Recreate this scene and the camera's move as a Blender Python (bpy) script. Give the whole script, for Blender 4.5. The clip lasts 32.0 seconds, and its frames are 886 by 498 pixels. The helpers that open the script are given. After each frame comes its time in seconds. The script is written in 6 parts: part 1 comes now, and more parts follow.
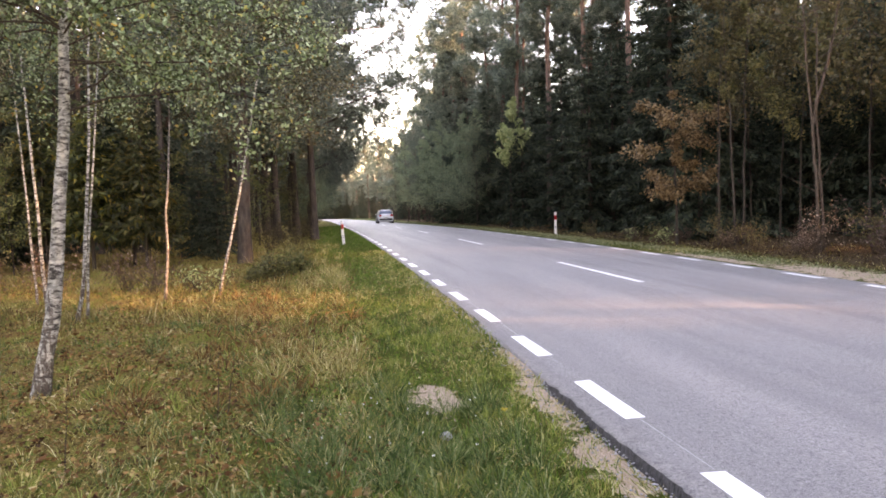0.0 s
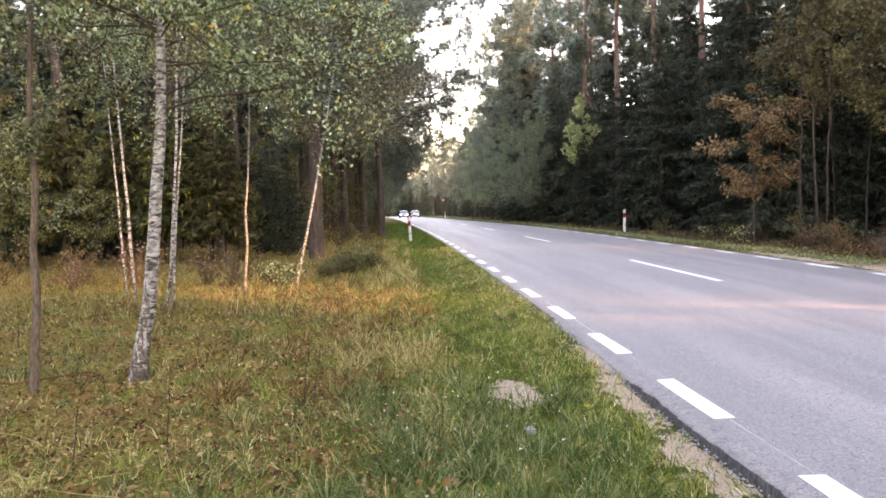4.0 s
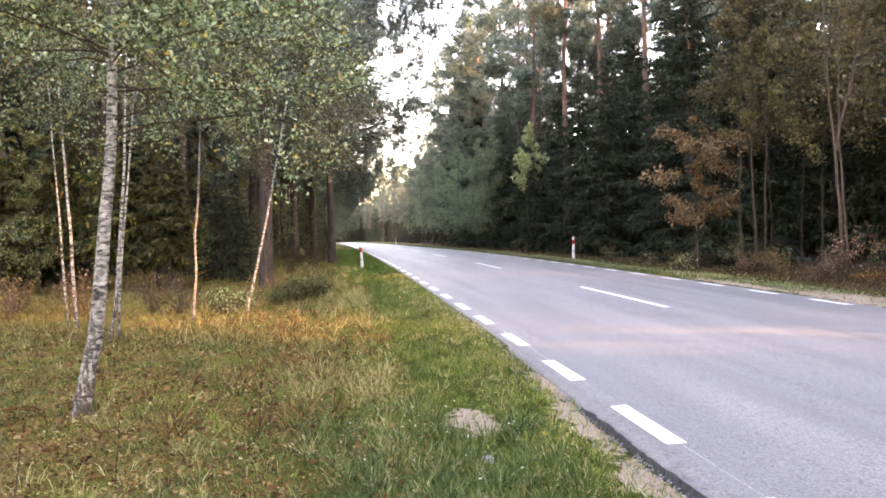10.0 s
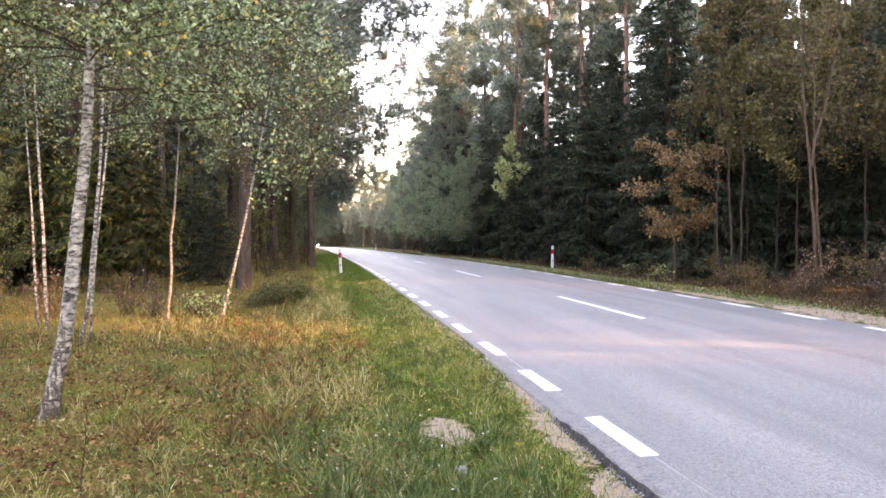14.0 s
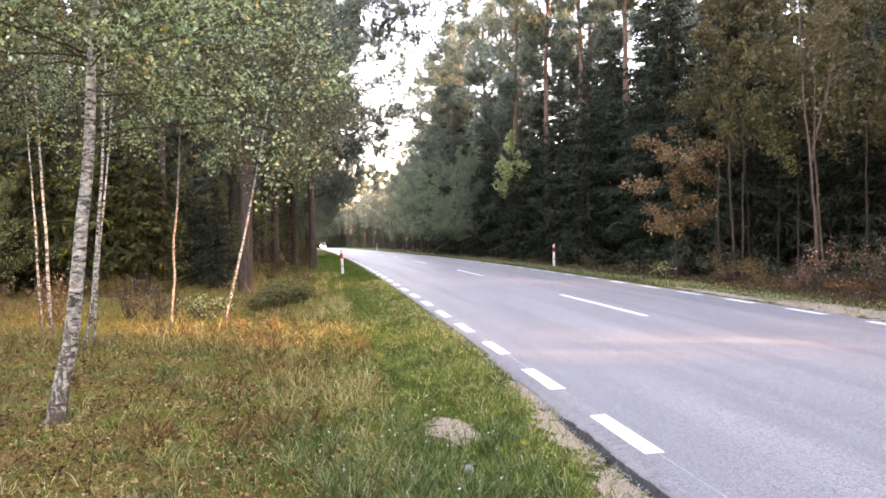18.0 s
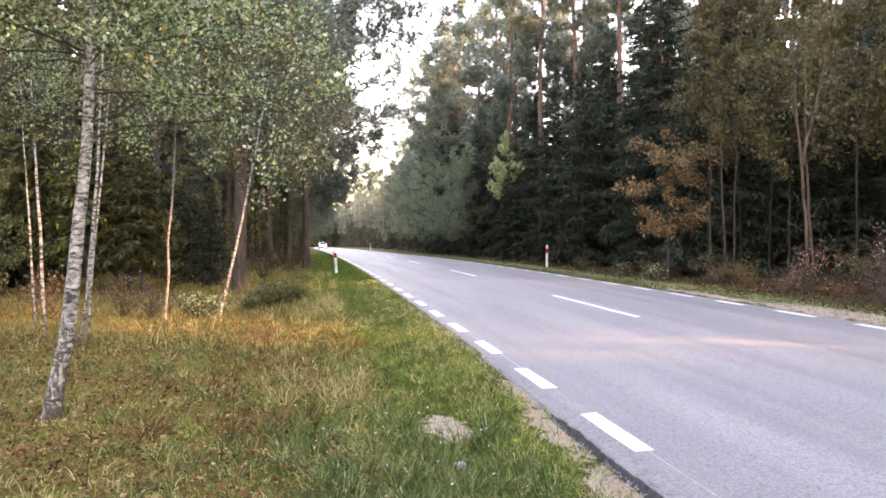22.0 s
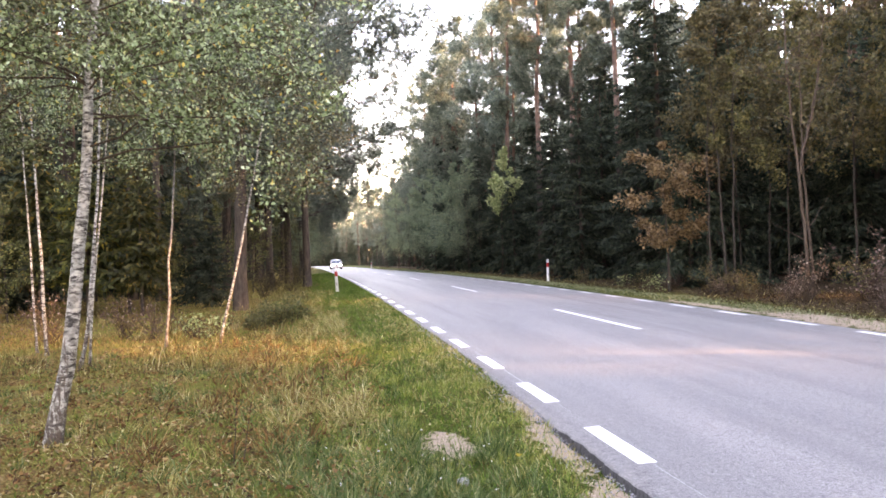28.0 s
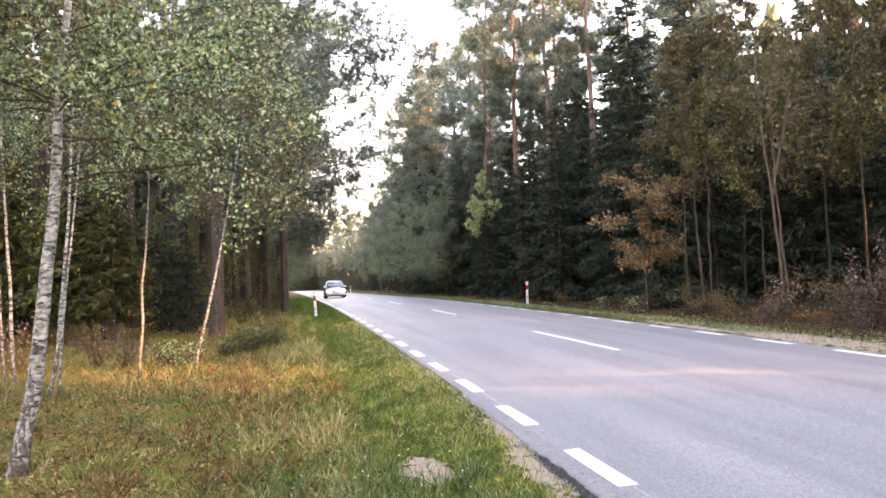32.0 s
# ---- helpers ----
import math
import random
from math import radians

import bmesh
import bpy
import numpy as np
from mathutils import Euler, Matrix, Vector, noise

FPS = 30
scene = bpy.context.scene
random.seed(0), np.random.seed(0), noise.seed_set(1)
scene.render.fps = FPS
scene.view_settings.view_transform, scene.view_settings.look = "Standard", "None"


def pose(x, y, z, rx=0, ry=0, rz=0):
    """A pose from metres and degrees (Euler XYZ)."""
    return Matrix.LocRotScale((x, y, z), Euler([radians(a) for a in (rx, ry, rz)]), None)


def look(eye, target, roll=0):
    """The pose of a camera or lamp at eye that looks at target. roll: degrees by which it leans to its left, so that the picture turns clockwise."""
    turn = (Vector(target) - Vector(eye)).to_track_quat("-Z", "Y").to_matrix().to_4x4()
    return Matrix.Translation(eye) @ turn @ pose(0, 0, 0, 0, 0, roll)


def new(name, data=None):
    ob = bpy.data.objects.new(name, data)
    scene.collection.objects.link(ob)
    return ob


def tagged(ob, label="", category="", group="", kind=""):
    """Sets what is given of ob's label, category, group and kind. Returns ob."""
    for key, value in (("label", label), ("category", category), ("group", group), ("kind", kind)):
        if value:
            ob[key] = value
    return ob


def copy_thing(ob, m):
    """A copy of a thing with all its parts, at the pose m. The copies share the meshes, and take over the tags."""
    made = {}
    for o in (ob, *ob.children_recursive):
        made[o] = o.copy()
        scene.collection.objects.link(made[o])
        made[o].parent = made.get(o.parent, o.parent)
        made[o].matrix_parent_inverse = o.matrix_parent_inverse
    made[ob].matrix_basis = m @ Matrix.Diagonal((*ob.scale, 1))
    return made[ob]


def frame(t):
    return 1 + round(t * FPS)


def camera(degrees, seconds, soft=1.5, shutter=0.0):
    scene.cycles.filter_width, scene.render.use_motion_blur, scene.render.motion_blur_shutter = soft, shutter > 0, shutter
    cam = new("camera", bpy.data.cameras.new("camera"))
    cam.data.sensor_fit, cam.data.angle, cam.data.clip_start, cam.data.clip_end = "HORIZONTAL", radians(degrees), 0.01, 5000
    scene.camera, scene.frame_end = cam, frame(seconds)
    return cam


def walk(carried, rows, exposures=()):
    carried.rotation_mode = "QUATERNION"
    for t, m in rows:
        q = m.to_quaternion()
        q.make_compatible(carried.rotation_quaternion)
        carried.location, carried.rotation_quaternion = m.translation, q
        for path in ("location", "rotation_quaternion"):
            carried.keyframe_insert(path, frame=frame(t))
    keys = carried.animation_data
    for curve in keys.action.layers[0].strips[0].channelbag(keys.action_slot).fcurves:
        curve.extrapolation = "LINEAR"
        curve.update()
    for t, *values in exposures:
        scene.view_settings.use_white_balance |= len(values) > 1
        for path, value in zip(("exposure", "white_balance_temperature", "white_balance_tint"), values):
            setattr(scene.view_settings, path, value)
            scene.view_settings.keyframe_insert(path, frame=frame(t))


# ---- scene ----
cam = camera(65.45, 32.0, 1.7, 0.5)
PATH = [
    (0, (-1.96, 0.013, 1.465), (-0.355, 9.857, 0.746), -1.80),
    (0.5, (-1.965, 0.001, 1.466), (-0.559, 9.876, 0.752), -1.83),
    (1, (-1.972, -0.006, 1.467), (-0.755, 9.894, 0.759), -1.88),
    (1.5, (-1.978, 0.005, 1.464), (-0.934, 9.926, 0.765), -1.85),
    (2, (-1.98, 0.03, 1.459), (-1.101, 9.971, 0.829), -1.79),
    (2.5, (-1.984, 0.05, 1.456), (-1.248, 10.011, 0.969), -1.76),
    (4.5, (-2.158, -0.026, 1.441), (-1.481, 9.921, 0.672), -1.79),
    (5, (-2.183, -0.041, 1.43), (-3.355, 9.874, 0.861), -2.83),
    (5.5, (-2.194, -0.015, 1.428), (-3.571, 9.856, 0.613), -2.47),
    (6, (-2.183, 0.034, 1.436), (-3.465, 9.912, 0.55), -2.50),
    (6.5, (-2.173, 0.055, 1.443), (-3.073, 9.987, 0.702), -2.45),
    (7, (-2.174, 0.047, 1.447), (-2.648, 10.016, 0.825), -2.34),
    (7.5, (-2.179, 0.025, 1.452), (-2.232, 10.01, 0.904), -2.16),
    (8, (-2.182, -0.001, 1.458), (-1.817, 9.981, 0.976), -1.98),
    (8.5, (-2.181, -0.026, 1.463), (-1.426, 9.936, 1.032), -1.87),
    (9, (-2.178, -0.038, 1.468), (-1.118, 9.898, 1.073), -1.75),
    (9.5, (-2.173, -0.034, 1.471), (-0.905, 9.878, 1.089), -1.70),
    (10, (-2.171, -0.023, 1.476), (-0.743, 9.868, 1.106), -1.50),
    (10.5, (-2.169, -0.013, 1.484), (-0.641, 9.864, 1.14), -1.26),
    (11, (-2.165, -0.006, 1.491), (-0.602, 9.866, 1.166), -0.94),
    (11.5, (-2.163, -0.003, 1.496), (-0.557, 9.862, 1.19), -0.65),
    (12, (-2.161, -0.005, 1.496), (-0.502, 9.852, 1.214), -0.37),
    (12.5, (-2.155, -0.008, 1.493), (-0.464, 9.844, 1.222), -0.24),
    (13, (-2.15, -0.011, 1.49), (-0.436, 9.837, 1.221), -0.19),
    (13.5, (-2.149, -0.012, 1.488), (-0.437, 9.837, 1.217), -0.26),
    (14, (-2.152, -0.012, 1.488), (-0.436, 9.836, 1.212), -0.28),
    (14.5, (-2.155, -0.012, 1.488), (-0.438, 9.835, 1.206), -0.34),
    (16.5, (-2.168, -0.026, 1.495), (-0.466, 9.824, 1.195), -0.82),
    (17, (-2.169, -0.026, 1.496), (-0.472, 9.824, 1.198), -0.96),
    (17.5, (-2.17, -0.025, 1.498), (-0.47, 9.825, 1.207), -0.97),
    (18, (-2.17, -0.025, 1.497), (-0.47, 9.825, 1.212), -1.01),
    (18.5, (-2.169, -0.027, 1.495), (-0.467, 9.823, 1.216), -1.02),
    (19, (-2.17, -0.03, 1.493), (-0.462, 9.819, 1.22), -0.98),
    (19.5, (-2.17, -0.035, 1.49), (-0.462, 9.814, 1.226), -0.91),
    (20, (-2.17, -0.039, 1.488), (-0.455, 9.81, 1.234), -0.83),
    (20.5, (-2.171, -0.044, 1.488), (-0.456, 9.805, 1.249), -0.72),
    (21, (-2.177, -0.054, 1.489), (-0.44, 9.791, 1.248), -0.60),
    (21.5, (-2.185, -0.072, 1.491), (-0.418, 9.767, 1.236), -0.55),
    (22, (-2.192, -0.093, 1.492), (-0.397, 9.741, 1.212), -0.52),
    (22.5, (-2.195, -0.112, 1.491), (-0.384, 9.718, 1.19), -0.53),
    (23, (-2.195, -0.125, 1.489), (-0.382, 9.705, 1.185), -0.67),
    (23.5, (-2.194, -0.133, 1.488), (-0.382, 9.697, 1.191), -0.82),
    (24, (-2.193, -0.136, 1.486), (-0.389, 9.696, 1.213), -0.97),
    (24.5, (-2.19, -0.134, 1.485), (-0.395, 9.701, 1.241), -1.10),
    (25, (-2.189, -0.131, 1.485), (-0.401, 9.706, 1.269), -1.21),
    (25.5, (-2.189, -0.128, 1.485), (-0.402, 9.709, 1.296), -1.29),
    (27.5, (-2.179, -0.119, 1.49), (-0.397, 9.721, 1.415), -1.62),
    (28, (-2.179, -0.119, 1.49), (-0.391, 9.72, 1.447), -1.76),
    (28.5, (-2.18, -0.119, 1.492), (-0.364, 9.715, 1.477), -1.83),
    (29, (-2.18, -0.12, 1.493), (-0.342, 9.71, 1.516), -1.86),
    (29.5, (-2.179, -0.122, 1.493), (-0.308, 9.701, 1.556), -1.86),
    (30, (-2.176, -0.124, 1.492), (-0.266, 9.691, 1.597), -1.90),
    (30.5, (-2.173, -0.123, 1.49), (-0.218, 9.683, 1.636), -1.90),
    (31, (-2.167, -0.114, 1.485), (-0.173, 9.683, 1.678), -1.96),
    (31.5, (-2.156, -0.095, 1.479), (-0.122, 9.693, 1.72), -2.06),
    (32, (-2.146, -0.076, 1.473), (-0.058, 9.699, 1.761), -2.26),
]
walk(cam, [(t, look(eye, target, roll)) for t, eye, target, roll in PATH],
     [(0, 3.93, 9500, 38), (2.5, 3.96, 9500, 38), (4.5, 4.25, 9400, 38), (9, 4.31, 9100, 38), (32, 4.31, 9100, 38)])

# ---- light ----
SUN_EL, SUN_AZ = 10.0, 118.0
world = bpy.data.worlds.new("sky")
scene.world = world
world.use_nodes = True
wn = world.node_tree.nodes
wl = world.node_tree.links
sky = wn.new("ShaderNodeTexSky")
sky.sky_type = 'NISHITA'
sky.sun_disc = False
sky.sun_elevation = radians(SUN_EL)
sky.sun_rotation = radians(SUN_AZ)
sky.air_density, sky.dust_density, sky.ozone_density = 0.8, 0.6, 0.4
wl.new(sky.outputs[0], wn["Background"].inputs[0])
wn["Background"].inputs[1].default_value = 0.15
sun_data = bpy.data.lights.new("sun", 'SUN')
sun_data.energy, sun_data.angle, sun_data.color = 1.35, radians(1.2), (1.0, 0.7, 0.42)
sun = new("sun", sun_data)
_az, _el = radians(SUN_AZ), radians(SUN_EL)
sun_from = Vector((math.sin(_az) * math.cos(_el), math.cos(_az) * math.cos(_el), math.sin(_el)))
sun.matrix_world = look(sun_from * 50, (0, 0, 0))

# ---- materials ----


def mat(name, rough=0.8, metal=0.0, spec=0.3):
    m = bpy.data.materials.new(name)
    m.use_nodes = True
    b = m.node_tree.nodes["Principled BSDF"]
    b.inputs["Roughness"].default_value = rough
    b.inputs["Metallic"].default_value = metal
    b.inputs["Specular IOR Level"].default_value = spec
    return m, m.node_tree.nodes, m.node_tree.links, b


def node(n, kind, **values):
    k = n.new(kind)
    for key, v in values.items():
        k.inputs[key.replace("_", " ")].default_value = v
    return k


def ramp(n, l, fac, stops):
    r = n.new("ShaderNodeValToRGB")
    e = r.color_ramp.elements
    while len(e) < len(stops):
        e.new(0.5)
    for el, (p, c) in zip(e, stops):
        el.position, el.color = p, (*c, 1)
    l.new(fac, r.inputs[0])
    return r.outputs[0]


def mixed(n, l, fac, a, b, blend='MIX'):
    k = n.new("ShaderNodeMix")
    k.data_type, k.blend_type = 'RGBA', blend
    for s, v in ((k.inputs[0], fac), (k.inputs[6], a), (k.inputs[7], b)):
        if isinstance(v, (int, float)):
            s.default_value = v
        elif isinstance(v, tuple):
            s.default_value = (*v, 1)
        else:
            l.new(v, s)
    return k.outputs[2]


def noise_of(n, l, vec, scale, detail=4.0, rough=0.55):
    k = node(n, "ShaderNodeTexNoise", Scale=scale, Detail=detail, Roughness=rough)
    l.new(vec, k.inputs["Vector"])
    return k.outputs["Fac"]


def bumped(n, l, b, height, strength=0.4, distance=0.01):
    k = node(n, "ShaderNodeBump", Strength=strength, Distance=distance)
    l.new(height, k.inputs["Height"])
    l.new(k.outputs[0], b.inputs["Normal"])


def where(n, kind="Object"):
    return n.new("ShaderNodeTexCoord").outputs[kind]


def axis(n, l, vec, i):
    k = n.new("ShaderNodeSeparateXYZ")
    l.new(vec, k.inputs[0])
    return k.outputs[i]


def stretched(n, l, vec, s):
    k = n.new("ShaderNodeMapping")
    k.inputs["Scale"].default_value = s
    l.new(vec, k.inputs[0])
    return k.outputs[0]


def math_of(n, l, op, a, b=0.0, clamp=False):
    k = n.new("ShaderNodeMath")
    k.operation, k.use_clamp = op, clamp
    for s, v in ((k.inputs[0], a), (k.inputs[1], b)):
        if isinstance(v, (int, float)):
            s.default_value = v
        else:
            l.new(v, s)
    return k.outputs[0]


def leafy(name, stops, rough=0.55, see=0.35, tint=0.25, gloss=0.5):
    """Leaves: each island its own shade, some light through them, each tree its own tint."""
    m, n, l, b = mat(name, rough, 0, 0.35)
    r = n.new("ShaderNodeNewGeometry").outputs["Random Per Island"]
    c = ramp(n, l, r, stops)
    o = n.new("ShaderNodeObjectInfo").outputs["Random"]
    v = node(n, "ShaderNodeHueSaturation")
    l.new(math_of(n, l, 'ADD', math_of(n, l, 'MULTIPLY', o, tint * 2), 1 - tint), v.inputs["Value"])
    l.new(math_of(n, l, 'ADD', math_of(n, l, 'MULTIPLY', o, 0.03), 0.485), v.inputs["Hue"])
    l.new(c, v.inputs["Color"])
    l.new(v.outputs[0], b.inputs["Base Color"])
    b.inputs["Specular IOR Level"].default_value = gloss
    t = n.new("ShaderNodeBsdfTranslucent")
    l.new(v.outputs[0], t.inputs[0])
    s = n.new("ShaderNodeMixShader")
    s.inputs[0].default_value = see
    l.new(b.outputs[0], s.inputs[1])
    l.new(t.outputs[0], s.inputs[2])
    l.new(s.outputs[0], n["Material Output"].inputs[0])
    return m


def make_asphalt():
    m, n, l, b = mat("worn_asphalt", 0.52, 0, 0.6)
    p = where(n)
    grain = noise_of(n, l, p, 140, 3, 0.7)
    fine = noise_of(n, l, p, 420, 2, 0.7)
    c = ramp(n, l, grain, [(0.32, (0.1, 0.1, 0.105)), (0.46, (0.295, 0.287, 0.276)), (0.56, (0.345, 0.335, 0.32)), (0.7, (0.56, 0.55, 0.55))])
    chips = noise_of(n, l, p, 55, 2, 0.6)
    c = mixed(n, l, 0.75, c, ramp(n, l, chips, [(0.32, (0.4, 0.4, 0.42)), (0.45, (0.95, 0.95, 0.95)), (0.58, (1.05, 1.05, 1.05)), (0.7, (1.5, 1.48, 1.46))]), 'MULTIPLY')
    blot = noise_of(n, l, stretched(n, l, p, (0.9, 0.12, 1)), 1.2, 4, 0.6)
    c = mixed(n, l, 0.6, c, ramp(n, l, blot, [(0.3, (0.62, 0.61, 0.63)), (0.7, (1, 0.98, 0.98))]), 'MULTIPLY')
    tracks = noise_of(n, l, stretched(n, l, p, (1.6, 0.045, 1)), 1.0, 3, 0.5)
    c = mixed(n, l, 0.8, c, ramp(n, l, tracks, [(0.32, (0.74, 0.74, 0.76)), (0.5, (1, 1, 1)), (0.68, (1.1, 1.08, 1.08))]), 'MULTIPLY')
    edge = math_of(n, l, 'SUBTRACT', math_of(n, l, 'MULTIPLY', noise_of(n, l, p, 2.2, 4, 0.6), 0.3), axis(n, l, p, 0))
    edge = math_of(n, l, 'MULTIPLY', math_of(n, l, 'SUBTRACT', edge, 0.14), 9.0, True)
    patchy = ramp(n, l, noise_of(n, l, p, 9, 4, 0.7), [(0.3, (0.66, 0.66, 0.68)), (0.56, (0.97, 0.95, 0.93))])
    c = mixed(n, l, edge, c, mixed(n, l, 1.0, c, patchy, 'MULTIPLY'))
    specks = ramp(n, l, noise_of(n, l, p, 34, 3, 0.7), [(0.58, (0, 0, 0)), (0.66, (1, 1, 1))])
    c = mixed(n, l, math_of(n, l, 'MULTIPLY', specks, 0.72), c, (0.07, 0.07, 0.075))
    l.new(c, b.inputs["Base Color"])
    bumped(n, l, b, math_of(n, l, 'ADD', grain, fine), 0.5, 0.006)
    return m


def make_paint_line():
    m, n, l, b = mat("road_paint", 0.55, 0, 0.4)
    p = where(n)
    w = noise_of(n, l, p, 60, 4, 0.7)
    c = ramp(n, l, w, [(0.2, (0.55, 0.55, 0.56)), (0.32, (0.9, 0.9, 0.9)), (1, (0.95, 0.95, 0.95))])
    l.new(c, b.inputs["Base Color"])
    bumped(n, l, b, w, 0.3, 0.004)
    return m


def spot(n, l, p, cx, cy, rx, ry, rough):
    """1 inside an ellipse with a ragged rim, 0 outside."""
    dx = math_of(n, l, 'DIVIDE', math_of(n, l, 'SUBTRACT', axis(n, l, p, 0), cx), rx)
    dy = math_of(n, l, 'DIVIDE', math_of(n, l, 'SUBTRACT', axis(n, l, p, 1), cy), ry)
    d = math_of(n, l, 'SQRT', math_of(n, l, 'ADD', math_of(n, l, 'MULTIPLY', dx, dx), math_of(n, l, 'MULTIPLY', dy, dy)))
    d = math_of(n, l, 'ADD', d, math_of(n, l, 'MULTIPLY', math_of(n, l, 'SUBTRACT', rough, 0.5), 4.5))
    return math_of(n, l, 'MULTIPLY', math_of(n, l, 'SUBTRACT', 1.05, d), 4.0, True)


SAND_SPOTS = [(-1.17, 5.45, 0.21, 0.5), (-0.33, 5.2, 0.16, 0.65), (-0.24, 6.3, 0.08, 0.6), (-0.36, 3.9, 0.2, 0.5), (-0.42, 2.9, 0.22, 0.6), (-0.48, 1.4, 0.16, 0.9), (-0.47, -1.6, 0.12, 1.6),
              (7.4, 11.2, 0.6, 2.6), (7.15, 15.0, 0.25, 2.4), (8.4, 8.9, 1.7, 1.8)]


def make_ground():
    m, n, l, b = mat("verge_soil", 0.95, 0, 0.1)
    p = where(n)
    big = noise_of(n, l, p, 0.35, 5, 0.6)
    mid = noise_of(n, l, p, 3.2, 5, 0.65)
    fine = noise_of(n, l, p, 45, 4, 0.7)
    grass = ramp(n, l, fine, [(0.3, (0.022, 0.03, 0.006)), (0.55, (0.07, 0.09, 0.016)), (0.75, (0.19, 0.19, 0.05))])
    litter = ramp(n, l, fine, [(0.3, (0.035, 0.019, 0.008)), (0.5, (0.19, 0.11, 0.04)), (0.72, (0.5, 0.36, 0.15))])
    moss = ramp(n, l, fine, [(0.32, (0.05, 0.055, 0.012)), (0.55, (0.21, 0.2, 0.042)), (0.75, (0.42, 0.39, 0.11))])
    litter = mixed(n, l, ramp(n, l, noise_of(n, l, p, 1.7, 5, 0.65), [(0.4, (0, 0, 0)), (0.6, (1, 1, 1))]), litter, moss)
    sand = ramp(n, l, noise_of(n, l, p, 90, 4, 0.75), [(0.25, (0.2, 0.15, 0.105)), (0.5, (0.48, 0.365, 0.27)), (0.75, (0.7, 0.57, 0.46))])
    d = math_of(n, l, 'ABSOLUTE', math_of(n, l, 'SUBTRACT', axis(n, l, p, 0), 3.2))
    near = math_of(n, l, 'ADD', math_of(n, l, 'MULTIPLY', d, 0.28), math_of(n, l, 'MULTIPLY', mid, 1.1))
    near = math_of(n, l, 'ADD', near, math_of(n, l, 'MULTIPLY', big, 0.6))
    c = mixed(n, l, math_of(n, l, 'SUBTRACT', near, 2.1, True), grass, litter)
    # Forest floor beyond the far verge darkened to carry the canopy's shade.
    shaded_floor = ramp(n, l, fine, [(0.3, (0.022, 0.015, 0.01)), (0.5, (0.075, 0.048, 0.026)), (0.74, (0.2, 0.145, 0.08))])
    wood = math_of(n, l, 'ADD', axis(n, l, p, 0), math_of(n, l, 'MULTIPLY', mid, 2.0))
    c = mixed(n, l, math_of(n, l, 'MULTIPLY', math_of(n, l, 'SUBTRACT', wood, 9.4), 1.5, True), c, shaded_floor)
    rim = noise_of(n, l, p, 5, 6, 0.75)
    for cx, cy, rx, ry in SAND_SPOTS:
        c = mixed(n, l, spot(n, l, p, cx, cy, rx, ry, rim), c, sand)
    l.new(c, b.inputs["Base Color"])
    bumped(n, l, b, math_of(n, l, 'ADD', mid, fine), 0.8, 0.04)
    return m


def make_birch_bark(name, pale, dark=(0.03, 0.025, 0.022), amount=0.56):
    """Pale bark with thin cross marks; rough dark clefts run up from the foot."""
    m, n, l, b = mat(name, 0.75, 0, 0.25)
    p = where(n)
    bands = noise_of(n, l, stretched(n, l, p, (8, 8, 24)), 1.3, 6, 0.74)
    soft = noise_of(n, l, stretched(n, l, p, (9, 9, 14)), 1.6, 4, 0.6)
    fine = noise_of(n, l, stretched(n, l, p, (14, 14, 60)), 3.0, 3, 0.65)
    c = mixed(n, l, ramp(n, l, soft, [(0.4, (0, 0, 0)), (0.6, (1, 1, 1))]), pale, tuple(v * 0.42 for v in pale))
    c = mixed(n, l, 0.5, c, ramp(n, l, fine, [(0.35, (0.55, 0.53, 0.5)), (0.6, (1, 1, 1))]), 'MULTIPLY')
    foot = math_of(n, l, 'SUBTRACT', 0.75, math_of(n, l, 'MULTIPLY', axis(n, l, p, 2), 0.7), True)
    marks = ramp(n, l, bands, [(amount, (0, 0, 0)), (amount + 0.075, (0.94, 0.94, 0.94))])
    c = mixed(n, l, marks, c, dark)
    cleft = noise_of(n, l, stretched(n, l, p, (22, 22, 6)), 1.4, 5, 0.7)
    cleft = math_of(n, l, 'ADD', cleft, math_of(n, l, 'MULTIPLY', foot, 0.26))
    split = ramp(n, l, cleft, [(0.6, (0, 0, 0)), (0.68, (1, 1, 1))])
    c = mixed(n, l, split, c, ramp(n, l, fine, [(0.35, (0.05, 0.04, 0.034)), (0.65, (0.17, 0.13, 0.105))]))
    l.new(c, b.inputs["Base Color"])
    bumped(n, l, b, math_of(n, l, 'SUBTRACT', fine, cleft), 0.7, 0.02)
    return m


def make_bark(name, low, high, split, scale=14):
    """Bark with furrows; from low to high colour upwards round the height split."""
    m, n, l, b = mat(name, 0.9, 0, 0.15)
    p = where(n)
    f = noise_of(n, l, stretched(n, l, p, (1, 1, 0.22)), scale, 5, 0.65)
    big = noise_of(n, l, p, 1.3, 3, 0.6)
    z = axis(n, l, p, 2)
    up = math_of(n, l, 'DIVIDE', math_of(n, l, 'SUBTRACT', math_of(n, l, 'ADD', z, math_of(n, l, 'MULTIPLY', big, 2)), split), 3.0, True)
    c = mixed(n, l, up, low, high)
    c = mixed(n, l, 0.85, c, ramp(n, l, f, [(0.3, (0.25, 0.24, 0.23)), (0.65, (1.25, 1.2, 1.15))]), 'MULTIPLY')
    l.new(c, b.inputs["Base Color"])
    bumped(n, l, b, f, 0.9, 0.03)
    return m


